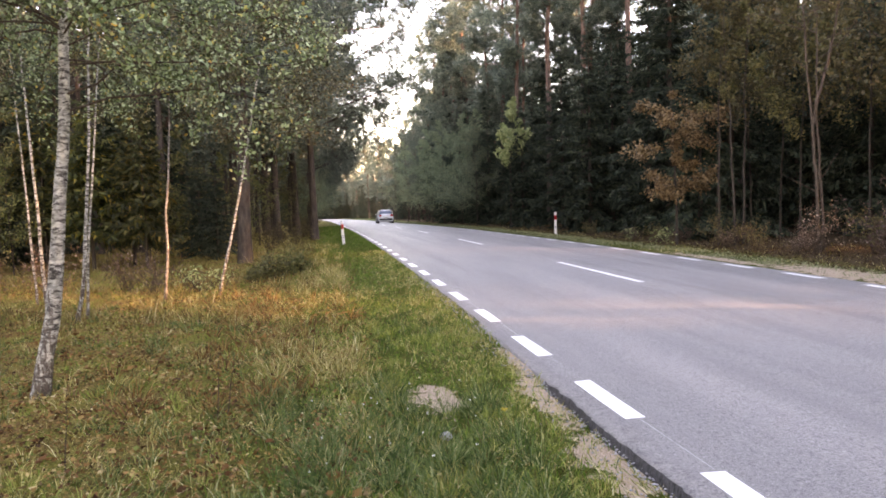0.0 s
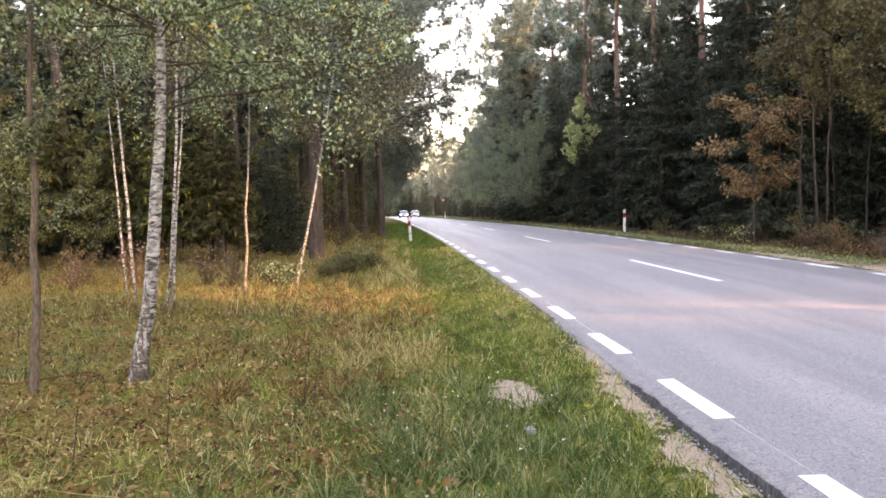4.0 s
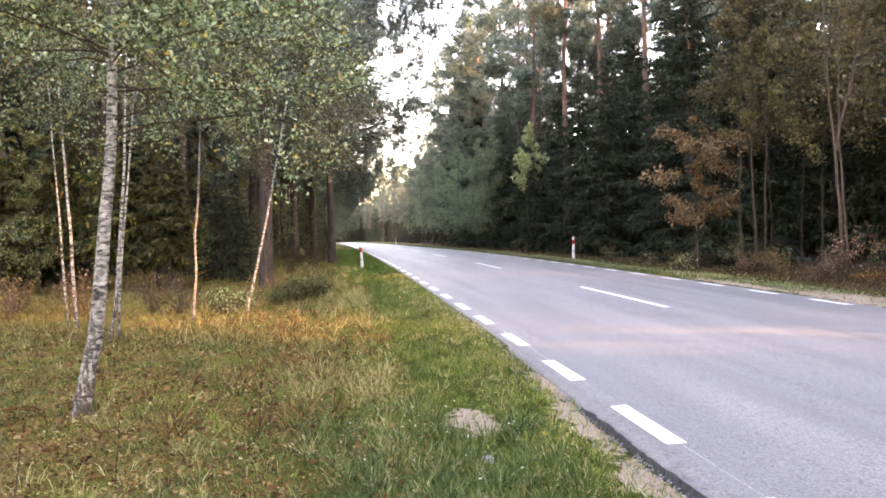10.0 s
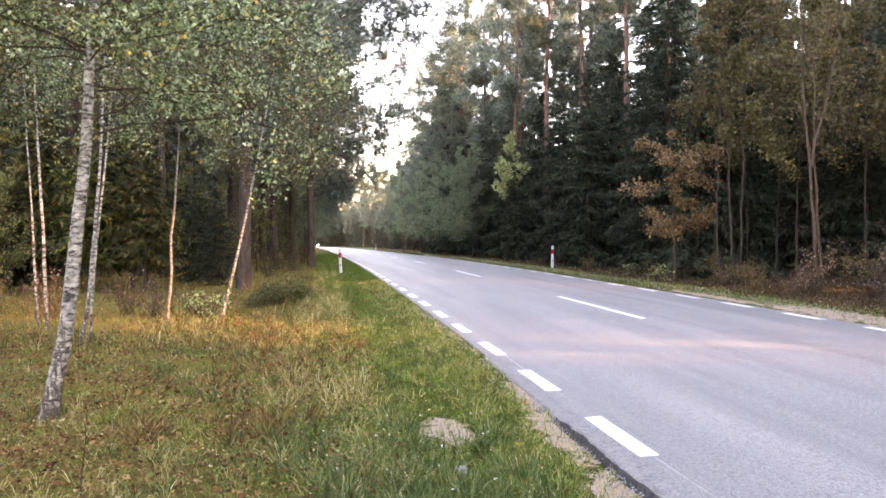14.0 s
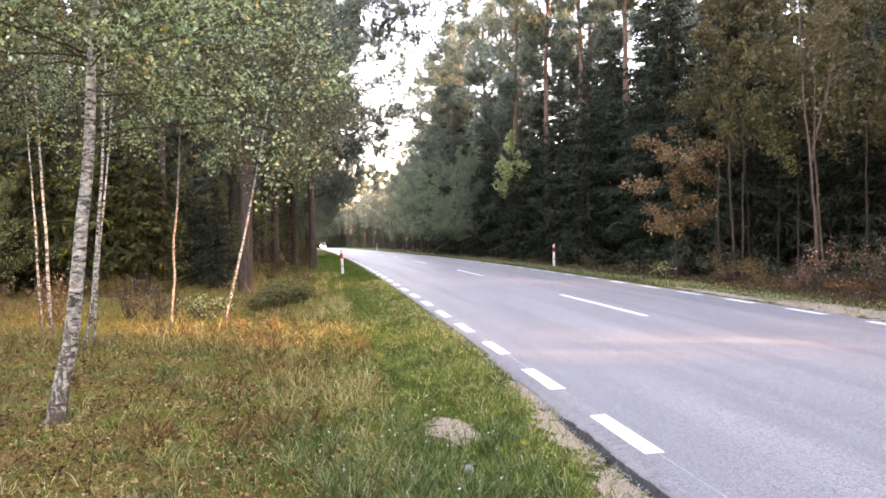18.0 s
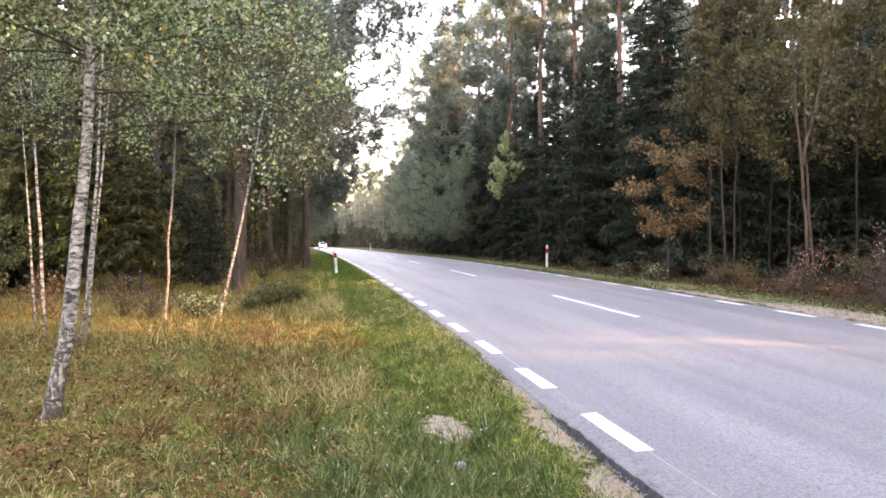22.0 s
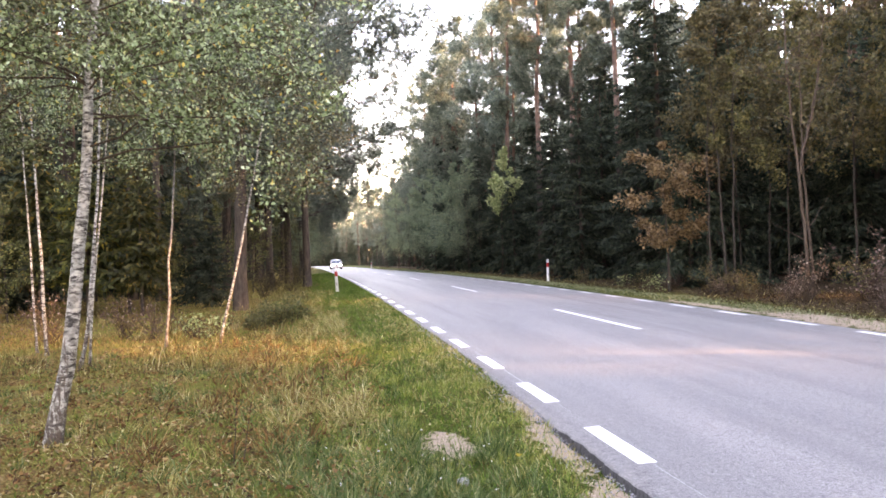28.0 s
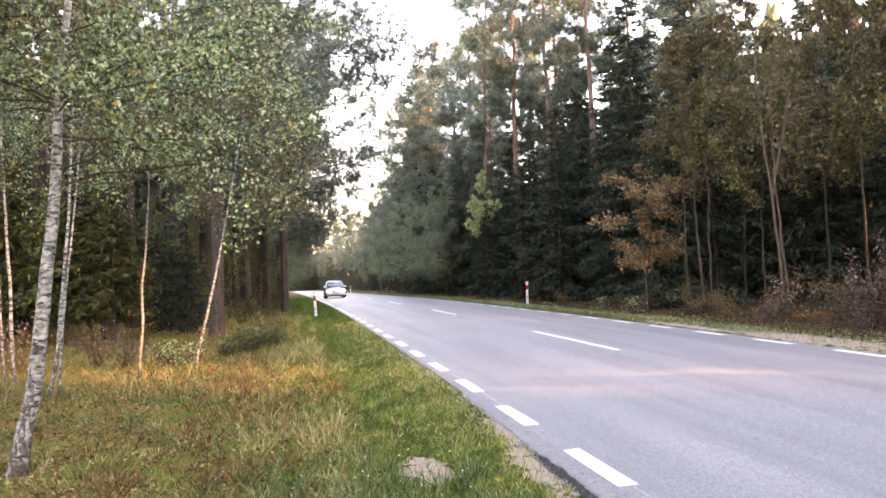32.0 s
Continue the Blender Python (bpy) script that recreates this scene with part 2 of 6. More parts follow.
def plain(name, color, rough=0.5, metal=0.0, spec=0.4, coat=0.0, vary=0.12):
    m, n, l, b = mat(name, rough, metal, spec)
    p = where(n)
    v = noise_of(n, l, p, 9, 4, 0.6)
    c = ramp(n, l, v, [(0.3, tuple(k * (1 - vary) for k in color)), (0.7, tuple(min(1, k * (1 + vary)) for k in color))])
    l.new(c, b.inputs["Base Color"])
    b.inputs["Coat Weight"].default_value = coat
    b.inputs["Coat Roughness"].default_value = 0.06
    return m


def glowing(name, color, strength):
    m, n, l, b = mat(name, 0.2)
    b.inputs["Base Color"].default_value = (*color, 1)
    b.inputs["Emission Color"].default_value = (*color, 1)
    b.inputs["Emission Strength"].default_value = strength
    return m


ASPHALT = make_asphalt()
LINE = make_paint_line()
# Broken road edge's side face, darkened to carry the drop's shadow.
EDGE_SHADE = make_bark("shaded_broken_edge", (0.11, 0.11, 0.112), (0.11, 0.11, 0.112), 9.0, 60)
FADED_LINE = plain("faded_road_paint", (0.52, 0.52, 0.52), 0.6, 0, 0.3, 0, 0.35)
SOIL = make_ground()
DANDELION = leafy("dandelion_petals", [(0, (0.7, 0.5, 0.04)), (1, (0.85, 0.68, 0.1))], 0.5)
BIRCH_BARK = make_birch_bark("birch_bark", (0.7, 0.68, 0.61), amount=0.5)
RED_BIRCH_BARK = make_birch_bark("smooth_birch_bark", (0.42, 0.37, 0.33), (0.1, 0.07, 0.05), 0.62)
PINE_BARK = make_bark("pine_bark", (0.085, 0.07, 0.06), (0.2, 0.13, 0.105), 7.5)
SPRUCE_BARK = make_bark("spruce_bark", (0.085, 0.07, 0.06), (0.11, 0.08, 0.06), 8.0)
GREY_BARK = make_bark("grey_bark", (0.075, 0.062, 0.053), (0.1, 0.08, 0.066), 4.0, 30)
LICHEN_BARK = make_bark("lichened_bark", (0.19, 0.15, 0.115), (0.19, 0.155, 0.12), 4.0, 60)
PALE_BARK = make_bark("light_brown_bark", (0.12, 0.09, 0.07), (0.14, 0.1, 0.078), 4.0, 30)
TWIG = make_bark("twig_bark", (0.1, 0.075, 0.055), (0.12, 0.085, 0.06), 9.0, 30)
# Palest stops carry sky highlights on glossy leaves, darkest ones the crown's gaps.
BIRCH_LEAF = leafy("birch_leaves", [(0, (0.034, 0.042, 0.014)), (0.4, (0.105, 0.135, 0.052)), (0.72, (0.27, 0.37, 0.175)), (0.93, (0.53, 0.62, 0.39)), (0.97, (0.6, 0.52, 0.16)), (1, (0.55, 0.27, 0.06))], 0.3)
SAPLING_LEAF = leafy("small_birch_leaves", [(0, (0.032, 0.034, 0.013)), (0.45, (0.11, 0.104, 0.04)), (0.8, (0.24, 0.225, 0.098)), (0.96, (0.48, 0.47, 0.29)), (1, (0.5, 0.27, 0.09))], 0.35)
# Leaf green made paler and bluer to carry distance haze in the colour.
HAZED_GREEN_LEAF = leafy("hazed_green_leaves", [(0, (0.06, 0.1, 0.06)), (0.5, (0.175, 0.245, 0.155)), (0.9, (0.34, 0.41, 0.25)), (1, (0.48, 0.45, 0.22))])
DARK_GRASS = leafy("long_grass", [(0, (0.022, 0.055, 0.012)), (0.55, (0.07, 0.125, 0.03)), (0.9, (0.24, 0.31, 0.125)), (1, (0.45, 0.44, 0.25))], 0.55, 0.3, 0.02, 0.22)
YOUNG_LEAF = leafy("yellowing_leaves", [(0, (0.18, 0.23, 0.09)), (0.6, (0.38, 0.45, 0.2)), (1, (0.55, 0.56, 0.28))])
BROWN_LEAF = leafy("brown_oak_leaves", [(0, (0.11, 0.075, 0.028)), (0.55, (0.3, 0.205, 0.085)), (1, (0.5, 0.36, 0.17))])
OLIVE_LEAF = leafy("olive_leaves", [(0, (0.055, 0.055, 0.018)), (0.6, (0.135, 0.118, 0.045)), (1, (0.25, 0.195, 0.08))])
# Blue-green of pine, paled further to carry the haze between the trees.
HAZED_PINE_NEEDLE = leafy("hazed_pine_needles", [(0, (0.05, 0.075, 0.06)), (0.5, (0.14, 0.185, 0.145)), (1, (0.32, 0.37, 0.28))], 0.6, 0.45, 0.25, 0.3)
SPRUCE_NEEDLE = leafy("spruce_needles", [(0, (0.02, 0.032, 0.023)), (0.6, (0.046, 0.066, 0.045)), (1, (0.095, 0.115, 0.073))], 0.7, 0.15, 0.25, 0.12)
# Spruce needles yellowed so that the colour itself carries sunlight.
SUNLIT_SPRUCE = leafy("sunlit_spruce_needles", [(0, (0.02, 0.03, 0.007)), (0.6, (0.06, 0.07, 0.015)), (0.9, (0.12, 0.115, 0.022)), (1, (0.3, 0.2, 0.03))], 0.6, 0.25)
# Fallen leaves coloured dark to carry the shade under the far trees.
SHADED_LITTER = leafy("shaded_fallen_leaves", [(0, (0.03, 0.019, 0.012)), (0.6, (0.085, 0.05, 0.028)), (0.93, (0.16, 0.1, 0.055)), (1, (0.3, 0.22, 0.13))], 0.75, 0.15, 0.02, 0.15)
HERB_LEAF = leafy("herb_leaves", [(0, (0.05, 0.08, 0.018)), (0.6, (0.13, 0.19, 0.04)), (1, (0.3, 0.34, 0.1))], 0.6, 0.25, 0.02, 0.2)
UNDER_LEAF = leafy("undergrowth_leaves", [(0, (0.05, 0.063, 0.02)), (0.5, (0.135, 0.15, 0.05)), (0.92, (0.25, 0.25, 0.09)), (1, (0.36, 0.25, 0.08))])
GRASS = leafy("grass_blades", [(0, (0.03, 0.085, 0.01)), (0.5, (0.1, 0.2, 0.022)), (0.85, (0.2, 0.3, 0.05)), (1, (0.46, 0.41, 0.15))], 0.55, 0.3, 0.02, 0.22)
PALE_GRASS = leafy("dusty_grass", [(0, (0.1, 0.115, 0.055)), (0.5, (0.23, 0.25, 0.125)), (1, (0.44, 0.44, 0.27))], 0.65, 0.25, 0.02, 0.15)
FRESH_GRASS = leafy("fresh_grass", [(0, (0.09, 0.13, 0.025)), (0.5, (0.22, 0.28, 0.055)), (1, (0.42, 0.44, 0.13))], 0.55, 0.3, 0.02, 0.22)
TAN_LITTER = leafy("tan_fallen_leaves", [(0, (0.18, 0.11, 0.06)), (0.6, (0.38, 0.25, 0.13)), (1, (0.58, 0.44, 0.26))], 0.75, 0.2, 0.02, 0.15)
REDDISH_LEAF = leafy("reddish_bush_leaves", [(0, (0.08, 0.045, 0.035)), (0.6, (0.17, 0.11, 0.08)), (0.9, (0.3, 0.21, 0.155)), (1, (0.55, 0.45, 0.37))])
BROAD_LITTER = leafy("broad_fallen_leaves", [(0, (0.06, 0.028, 0.016)), (0.6, (0.19, 0.088, 0.036)), (0.93, (0.33, 0.17, 0.07)), (1, (0.5, 0.34, 0.16))], 0.75, 0.2, 0.02, 0.15)
STRAW = leafy("dry_grass", [(0, (0.13, 0.115, 0.028)), (0.5, (0.36, 0.29, 0.1)), (0.9, (0.66, 0.56, 0.27)), (1, (0.78, 0.7, 0.45))], 0.75, 0.2, 0.02, 0.15)
TALL_STRAW = leafy("tall_dry_grass", [(0, (0.055, 0.042, 0.014)), (0.5, (0.142, 0.108, 0.037)), (0.88, (0.3, 0.235, 0.09)), (1, (0.58, 0.5, 0.28))], 0.75, 0.2, 0.02, 0.15)
LITTER = leafy("fallen_leaves", [(0, (0.055, 0.03, 0.014)), (0.5, (0.21, 0.115, 0.042)), (0.88, (0.36, 0.22, 0.08)), (1, (0.56, 0.43, 0.2))], 0.75, 0.2, 0.02, 0.15)
WHITE_PLASTIC = plain("white_plastic", (0.78, 0.78, 0.76), 0.45)
RED_BAND = plain("red_reflective", (0.5, 0.02, 0.025), 0.35)
BLACK = plain("black_rubber", (0.02, 0.02, 0.021), 0.8)
DARK_TRIM = plain("dark_trim", (0.03, 0.03, 0.032), 0.5)
GREEN_PAINT = plain("dark_green_car_paint", (0.006, 0.05, 0.047), 0.28, 0.35, 0.5, 1.0, 0.05)
SILVER_PAINT = plain("silver_car_paint", (0.86, 0.86, 0.86), 0.35, 0.05, 0.5, 1.0, 0.05)
# White body colour stands in for headlight glare over the far car.
GLARE_WHITE_PAINT = plain("glare_white_car_paint", (0.86, 0.87, 0.88), 0.3, 0.0, 0.5, 1.0, 0.05)
# Base colour made bluish to carry the sky's reflection in the windows.
GLASS = plain("sky_tinted_car_glass", (0.03, 0.06, 0.1), 0.05, 0.0, 0.8, 1.0, 0.05)
ALLOY = plain("wheel_alloy", (0.16, 0.16, 0.165), 0.4, 0.7)
CHROME = plain("chrome_trim", (0.75, 0.75, 0.76), 0.2, 1.0)
PLATE = plain("plate_white", (0.75, 0.75, 0.75), 0.4)
LAMP_ON = glowing("headlight_glow", (1.0, 0.92, 0.8), 1.8)
LAMP_FAR = glowing("headlight_glow_white", (1.0, 0.97, 0.95), 30.0)
TAIL = plain("tail_lamp_red", (0.45, 0.015, 0.015), 0.2)
STONE = plain("pale_stone", (0.33, 0.33, 0.34), 0.85, 0, 0.2, 0, 0.3)

# ---- the lie of the land ----
XC, XF, CROWN = 3.17, 6.47, 0.029


def bend(y):
    """How far the road has swung sideways at y."""
    if y < 0:
        return 0.0
    if y < 30:
        return -0.0002 * y * y
    s = -0.18 - 0.012 * (y - 30)
    if y > 90:
        s -= 0.00018 * (y - 90) ** 2
    return s


def fall(y):
    """Height of the road's crown at y."""
    if y < 0:
        return 0.0
    if y < 50:
        return -0.000175 * y * y
    return -0.4375 - 0.019 * (y - 50)


def edge(y):
    """Where the asphalt ends on the near side; it narrows along the verge."""
    return -0.18 + 0.07 * max(0.0, min(1.0, (y - 6) / 4))


def road_z(u, y):
    return fall(y) - CROWN * abs(u - XC)


def ground_z(x, y):
    u = x - bend(y)
    base = fall(y)
    n = noise.noise((x * 0.5, y * 0.5, 0.3)) * 0.04 + noise.noise((x * 0.13, y * 0.13, 5.0)) * 0.1
    if u < XC:
        worn = 1 - max(0.0, min(1.0, (y - 5.0) / 1.4))
        d = edge(y) - 0.06 * worn - u
        if d < 0:
            return base - 0.19
        k = min(1.0, d / 3.0)
        step = 0.055 * max(0.0, min(1.0, (y - 4.4) / 1.8)) * max(0.0, 1 - d / 0.8)
        return base - 0.13 + step + n * k - 0.03 * math.sin(min(d, 3.2) / 3.2 * math.pi) - (0.022 + 0.023 * worn) * max(0.0, 1 - d / 0.3)
    d = u - 6.85
    if d < 0:
        return base - 0.19
    k = min(1.0, d / 3.0)
    return base - 0.12 + n * k + 0.12 * max(0.0, min(1.0, (d - 2) / 4))


# ---- builders ----


def mesh_of(name, verts, faces, material, smooth=True):
    """A mesh from arrays of corners and of faces (triangles or quads)."""
    me = bpy.data.meshes.new(name)
    verts = np.asarray(verts, np.float32).reshape(-1, 3)
    if isinstance(faces, np.ndarray):
        k = faces.shape[1]
        me.vertices.add(len(verts))
        me.vertices.foreach_set("co", verts.ravel())
        me.loops.add(faces.size)
        me.loops.foreach_set("vertex_index", faces.astype(np.int32).ravel())
        me.polygons.add(len(faces))
        me.polygons.foreach_set("loop_start", np.arange(0, faces.size, k, dtype=np.int32))
        me.update(calc_edges=True)
    else:
        me.from_pydata(verts.tolist(), [], faces)
    if smooth:
        me.polygons.foreach_set("use_smooth", np.ones(len(me.polygons), bool))
    me.materials.append(material)
    me.update()
    return me


def under(name, me, parent, label=""):
    ob = new(name, me)
    ob.parent = parent
    return tagged(ob, label)


def part(name, bm, material, parent, label="", smooth=False):
    me = bpy.data.meshes.new(name)
    bm.to_mesh(me)
    bm.free()
    me.materials.append(material)
    if smooth:
        me.polygons.foreach_set("use_smooth", np.ones(len(me.polygons), bool))
    return under(name, me, parent, label)


def tubes(lines, sides=5):
    """Corners and quads of tapered tubes; each line is (points, radii)."""
    V, F, at = [], [], 0
    for pts, rad in lines:
        pts, rad = np.asarray(pts, float), np.asarray(rad, float)
        d = np.gradient(pts, axis=0)
        d /= np.linalg.norm(d, axis=1, keepdims=True) + 1e-9
        ref = np.where(np.abs(d[:, 2:3]) > 0.9, [[1.0, 0, 0]], [[0, 0, 1.0]])
        a = np.cross(d, ref)
        a /= np.linalg.norm(a, axis=1, keepdims=True) + 1e-9
        b = np.cross(d, a)
        th = np.arange(sides) * 2 * np.pi / sides
        ring = pts[:, None] + rad[:, None, None] * (np.cos(th)[None, :, None] * a[:, None] + np.sin(th)[None, :, None] * b[:, None])
        V.append(ring.reshape(-1, 3))
        k = len(pts)
        i = np.arange(k - 1)[:, None] * sides
        j = np.arange(sides)[None, :]
        jn = (j + 1) % sides
        F.append(np.stack([i + j, i + jn, i + sides + jn, i + sides + j], -1).reshape(-1, 4) + at)
        at += k * sides
    return np.concatenate(V), np.concatenate(F)


def unit(v):
    return v / (np.linalg.norm(v, axis=-1, keepdims=True) + 1e-9)


def leaves_at(pts, size, rng, droop=0.3, width=0.62, fold=0.18):
    """A small folded leaf at each point: four corners, one quad."""
    k = len(pts)
    d = rng.normal(size=(k, 3))
    d[:, 2] -= droop
    d = unit(d)
    s = unit(np.cross(d, rng.normal(size=(k, 3))))
    nrm = np.cross(d, s)
    ln = size * rng.uniform(0.6, 1.3, (k, 1))
    mid = pts + d * ln * 0.45 + nrm * ln * fold
    V = np.stack([pts, mid + s * ln * width * 0.5, pts + d * ln, mid - s * ln * width * 0.5], 1).reshape(-1, 3)
    return V, np.arange(4 * k).reshape(-1, 4)


def blades(base, tip, width, rng):
    """Narrow pointed blades from base to tip, one triangle each."""
    d = tip - base
    s = unit(np.cross(d, rng.normal(size=d.shape))) * np.asarray(width).reshape(-1, 1) * 0.5
    V = np.stack([base - s, base + s, tip], 1).reshape(-1, 3)
    return V, np.arange(len(V)).reshape(-1, 3)


def curve_line(start, heading, length, steps, rng, bendy=0.12, lift=0.0):
    pts = [np.array(start, float)]
    d = unit(np.array(heading, float))
    for _ in range(steps):
        d = unit(d + rng.normal(size=3) * bendy + np.array([0, 0, lift]))
        pts.append(pts[-1] + d * length / steps)
    return np.array(pts)


def along(pts, t):
    """The points at the fractions t of a line."""
    k = np.clip(np.asarray(t) * (len(pts) - 1), 0, len(pts) - 1.001)
    i = k.astype(int)
    f = (k - i)[:, None]
    return pts[i] * (1 - f) + pts[i + 1] * f


# ---- trees ----


def broadleaf(name, seed, height, radius, bark, leaf, count, leaf_size, crown_from=0.4, spread=1.0, lean=(0, 0), stems=1,
              label="", category="tree", branches=16, lift=0.02, clump=0.22, along_from=0.25, shape=None, apart=False, low=1.0, rise=0.9, twigs_each=7, extra=(), split=0.12):
    """A leafy tree: trunk or stems, limbs, twigs and a crown of single leaves. shape: how the trunk swings sideways, as (x, z);
    apart: every limb is a part of its own; low: above 1 the limbs crowd towards the crown's foot."""
    rng = np.random.default_rng(seed)
    root = new(name)
    limbs, boughs, twigs, spots = [], [], [], []
    for s in range(stems):
        off = np.array([0, 0, 0]) if stems == 1 else np.append(rng.normal(size=2) * 0.12, 0)
        h = height * (1 if s == 0 else rng.uniform(0.7, 0.95))
        t = np.linspace(0, 1, 20)
        side = np.array([*lean, 0]) + (0 if stems == 1 else np.append(rng.normal(size=2) * split * height, 0))
        wob = np.cumsum(rng.normal(size=(20, 3)) * [1, 1, 0], axis=0) * 0.006 * h
        line = off + np.stack([t * 0, t * 0, t * h], 1) + side * (t ** 1.3)[:, None] + wob * t[:, None]
        if shape:
            sx, sz = zip(*shape)
            more = (sx[-1] - sx[-2]) / (sz[-1] - sz[-2])
            line[:, 0] = np.interp(line[:, 2], sz, sx) + np.maximum(0, line[:, 2] - sz[-1]) * more + wob[:, 0] * 0.3 * t
        line[0, 2] = -0.15
        rad = radius * (1 - 0.88 * t ** 0.9)
        rad[0] *= 1.3
        limbs.append((line, rad))
        for b in range(branches + len(extra)):
            f = crown_from + (1 - crown_from) * ((b + rng.uniform(0, 1)) / branches) ** low * 0.97
            a = rng.uniform(0, 2 * np.pi)
            ln = spread * (1.15 - f) * height * rng.uniform(0.28, 0.5)
            if b >= branches:
                up, a, ln = extra[b - branches]
                f = up / height
            p = along(line, [f])[0]
            hd = np.array([np.cos(a), np.sin(a), rng.uniform(0.1, rise)])
            bl = curve_line(p, hd, ln, 6, rng, 0.16, lift)
            boughs.append((bl, np.linspace(radius * 0.19 * (1.2 - f), 0.003, 7)))
            for q in range(twigs_each):
                g = rng.uniform(along_from, 1)
                p2 = along(bl, [g])[0]
                hd2 = unit(rng.normal(size=3) + hd * 0.6)
                tl = curve_line(p2, hd2, ln * rng.uniform(0.18, 0.42), 3, rng, 0.2, -0.06)
                twigs.append((tl, np.linspace(0.006, 0.0025, 4)))
                spots.append(tl)
            spots.append(bl[3:])
    for one in limbs:
        V, F = tubes([one], 10 if apart else 7)
        under("trunk", mesh_of("trunk", V, F, bark), root)
    wood = TWIG if bark in (BIRCH_BARK, RED_BIRCH_BARK) else bark
    if apart:
        for one in boughs:
            V, F = tubes([one], 5)
            under("branch", mesh_of("branch", V, F, wood), root)
        V, F = tubes(twigs, 3)
    else:
        V, F = tubes(boughs + twigs, 3)
    tagged(under("twig_work", mesh_of("twig_work", V, F, wood), root), kind="stuff")
    per = max(1, count // len(spots))
    P = np.concatenate([along(s, rng.uniform(0, 1, per)) + rng.normal(size=(per, 3)) * clump * np.linalg.norm(s[-1] - s[0]) for s in spots])
    V, F = leaves_at(P, leaf_size, rng)
    under("crown", mesh_of("crown", V, F, leaf, False), root)
    return tagged(root, label, category)


def pine(name, seed, height, radius, crown_from=0.55, spread=2.6, label="", tufts=500, lean=(0, 0), dead=8, limb_count=34, toward=0.0, shape=None, size=1.0, wide=False, reach=()):
    """A Scots pine: bare trunk, dead stubs, limbs and tufts of needles. toward: how much the limbs reach out to +x."""
    rng = np.random.default_rng(seed)
    root = new(name)
    t = np.linspace(0, 1, 16)
    wob = np.cumsum(rng.normal(size=(16, 3)) * [1, 1, 0], axis=0) * 0.005 * height
    line = np.stack([t * 0, t * 0, t * height], 1) + wob * t[:, None] + np.array([*lean, 0]) * t[:, None]
    if shape:
        sx, sz = zip(*shape)
        line[:, 0] = np.interp(line[:, 2], sz, sx)
    line[0, 2] = -0.2
    rad = radius * (1 - 0.72 * t)
    rad[0] *= 1.3
    V, F = tubes([(line, rad)], 9)
    under("trunk", mesh_of("trunk", V, F, PINE_BARK), root)
    limbs, ends = [], []
    for k in range(dead):
        f = rng.uniform(0.12, crown_from)
        a = rng.uniform(0, 2 * np.pi)
        limbs.append((curve_line(along(line, [f])[0], (np.cos(a), np.sin(a), rng.uniform(-0.2, 0.3)), rng.uniform(0.3, 1.3), 3, rng, 0.2, -0.03), np.linspace(0.018, 0.004, 4)))
    for k in range(limb_count + len(reach)):
        f = crown_from + (1 - crown_from) * (min(1, (k + rng.uniform(0, 1)) / limb_count)) ** (1.5 if wide else 1.0)
        a = rng.uniform(0, 2 * np.pi)
        ln = spread * (0.5 + 0.75 * math.sin(math.pi * min(1, (1.08 - f) / (1.08 - crown_from)) ** 0.8)) * rng.uniform(0.55, 1.05) * (1 + toward * math.cos(a))
        if wide:
            ln = spread * (0.3 + 0.95 * (1 - f)) * rng.uniform(0.6, 1.1) * (1 + toward * math.cos(a))
        rise, bendy = rng.uniform(-0.15, 0.5) - 0.2 * wide, 0.2
        if k >= limb_count:
            up, a, ln, rise = reach[k - limb_count]
            f, bendy = up / height, 0.1
        b = curve_line(along(line, [f])[0], (np.cos(a), np.sin(a), rise), ln, 5, rng, bendy, 0.05)
        limbs.append((b, np.linspace((0.09 if k >= limb_count else 0.045) * (1.3 - f), 0.006, 6)))
        for q in range(9 if wide else 6):
            s = curve_line(along(b, [rng.uniform(0.55 if k >= limb_count else 0.3, 1)])[0], rng.normal(size=3) + (0, 0, 0.3), ln * rng.uniform(0.15, 0.35), 2, rng, 0.25, 0.04)
            if size < 1.3:
                limbs.append((s, np.linspace(0.012, 0.004, 3)))
            ends.append(s)
        ends.append(b[4 if k >= limb_count else 2:])
    V, F = tubes(limbs, 3)
    tagged(under("limb_work", mesh_of("limb_work", V, F, PINE_BARK), root), kind="stuff")
    C = np.concatenate([along(e, rng.uniform(0.1, 1, max(1, round(tufts / len(ends))))) for e in ends])
    C = C + rng.normal(size=C.shape) * 0.12 * size
    B = np.repeat(C, 12 if wide else 12 if size < 2.5 else 7, 0)
    T = B + unit(rng.normal(size=B.shape) + [0, 0, 0.25]) * rng.uniform(0.13, 0.28, (len(B), 1)) * size
    V, F = blades(B, T, rng.uniform(0.035, 0.06, len(B)) * size * (0.6 if wide else 0.85), rng)
    under("crown", mesh_of("crown", V, F, HAZED_PINE_NEEDLE, False), root)
    return tagged(root, label, "pine tree")


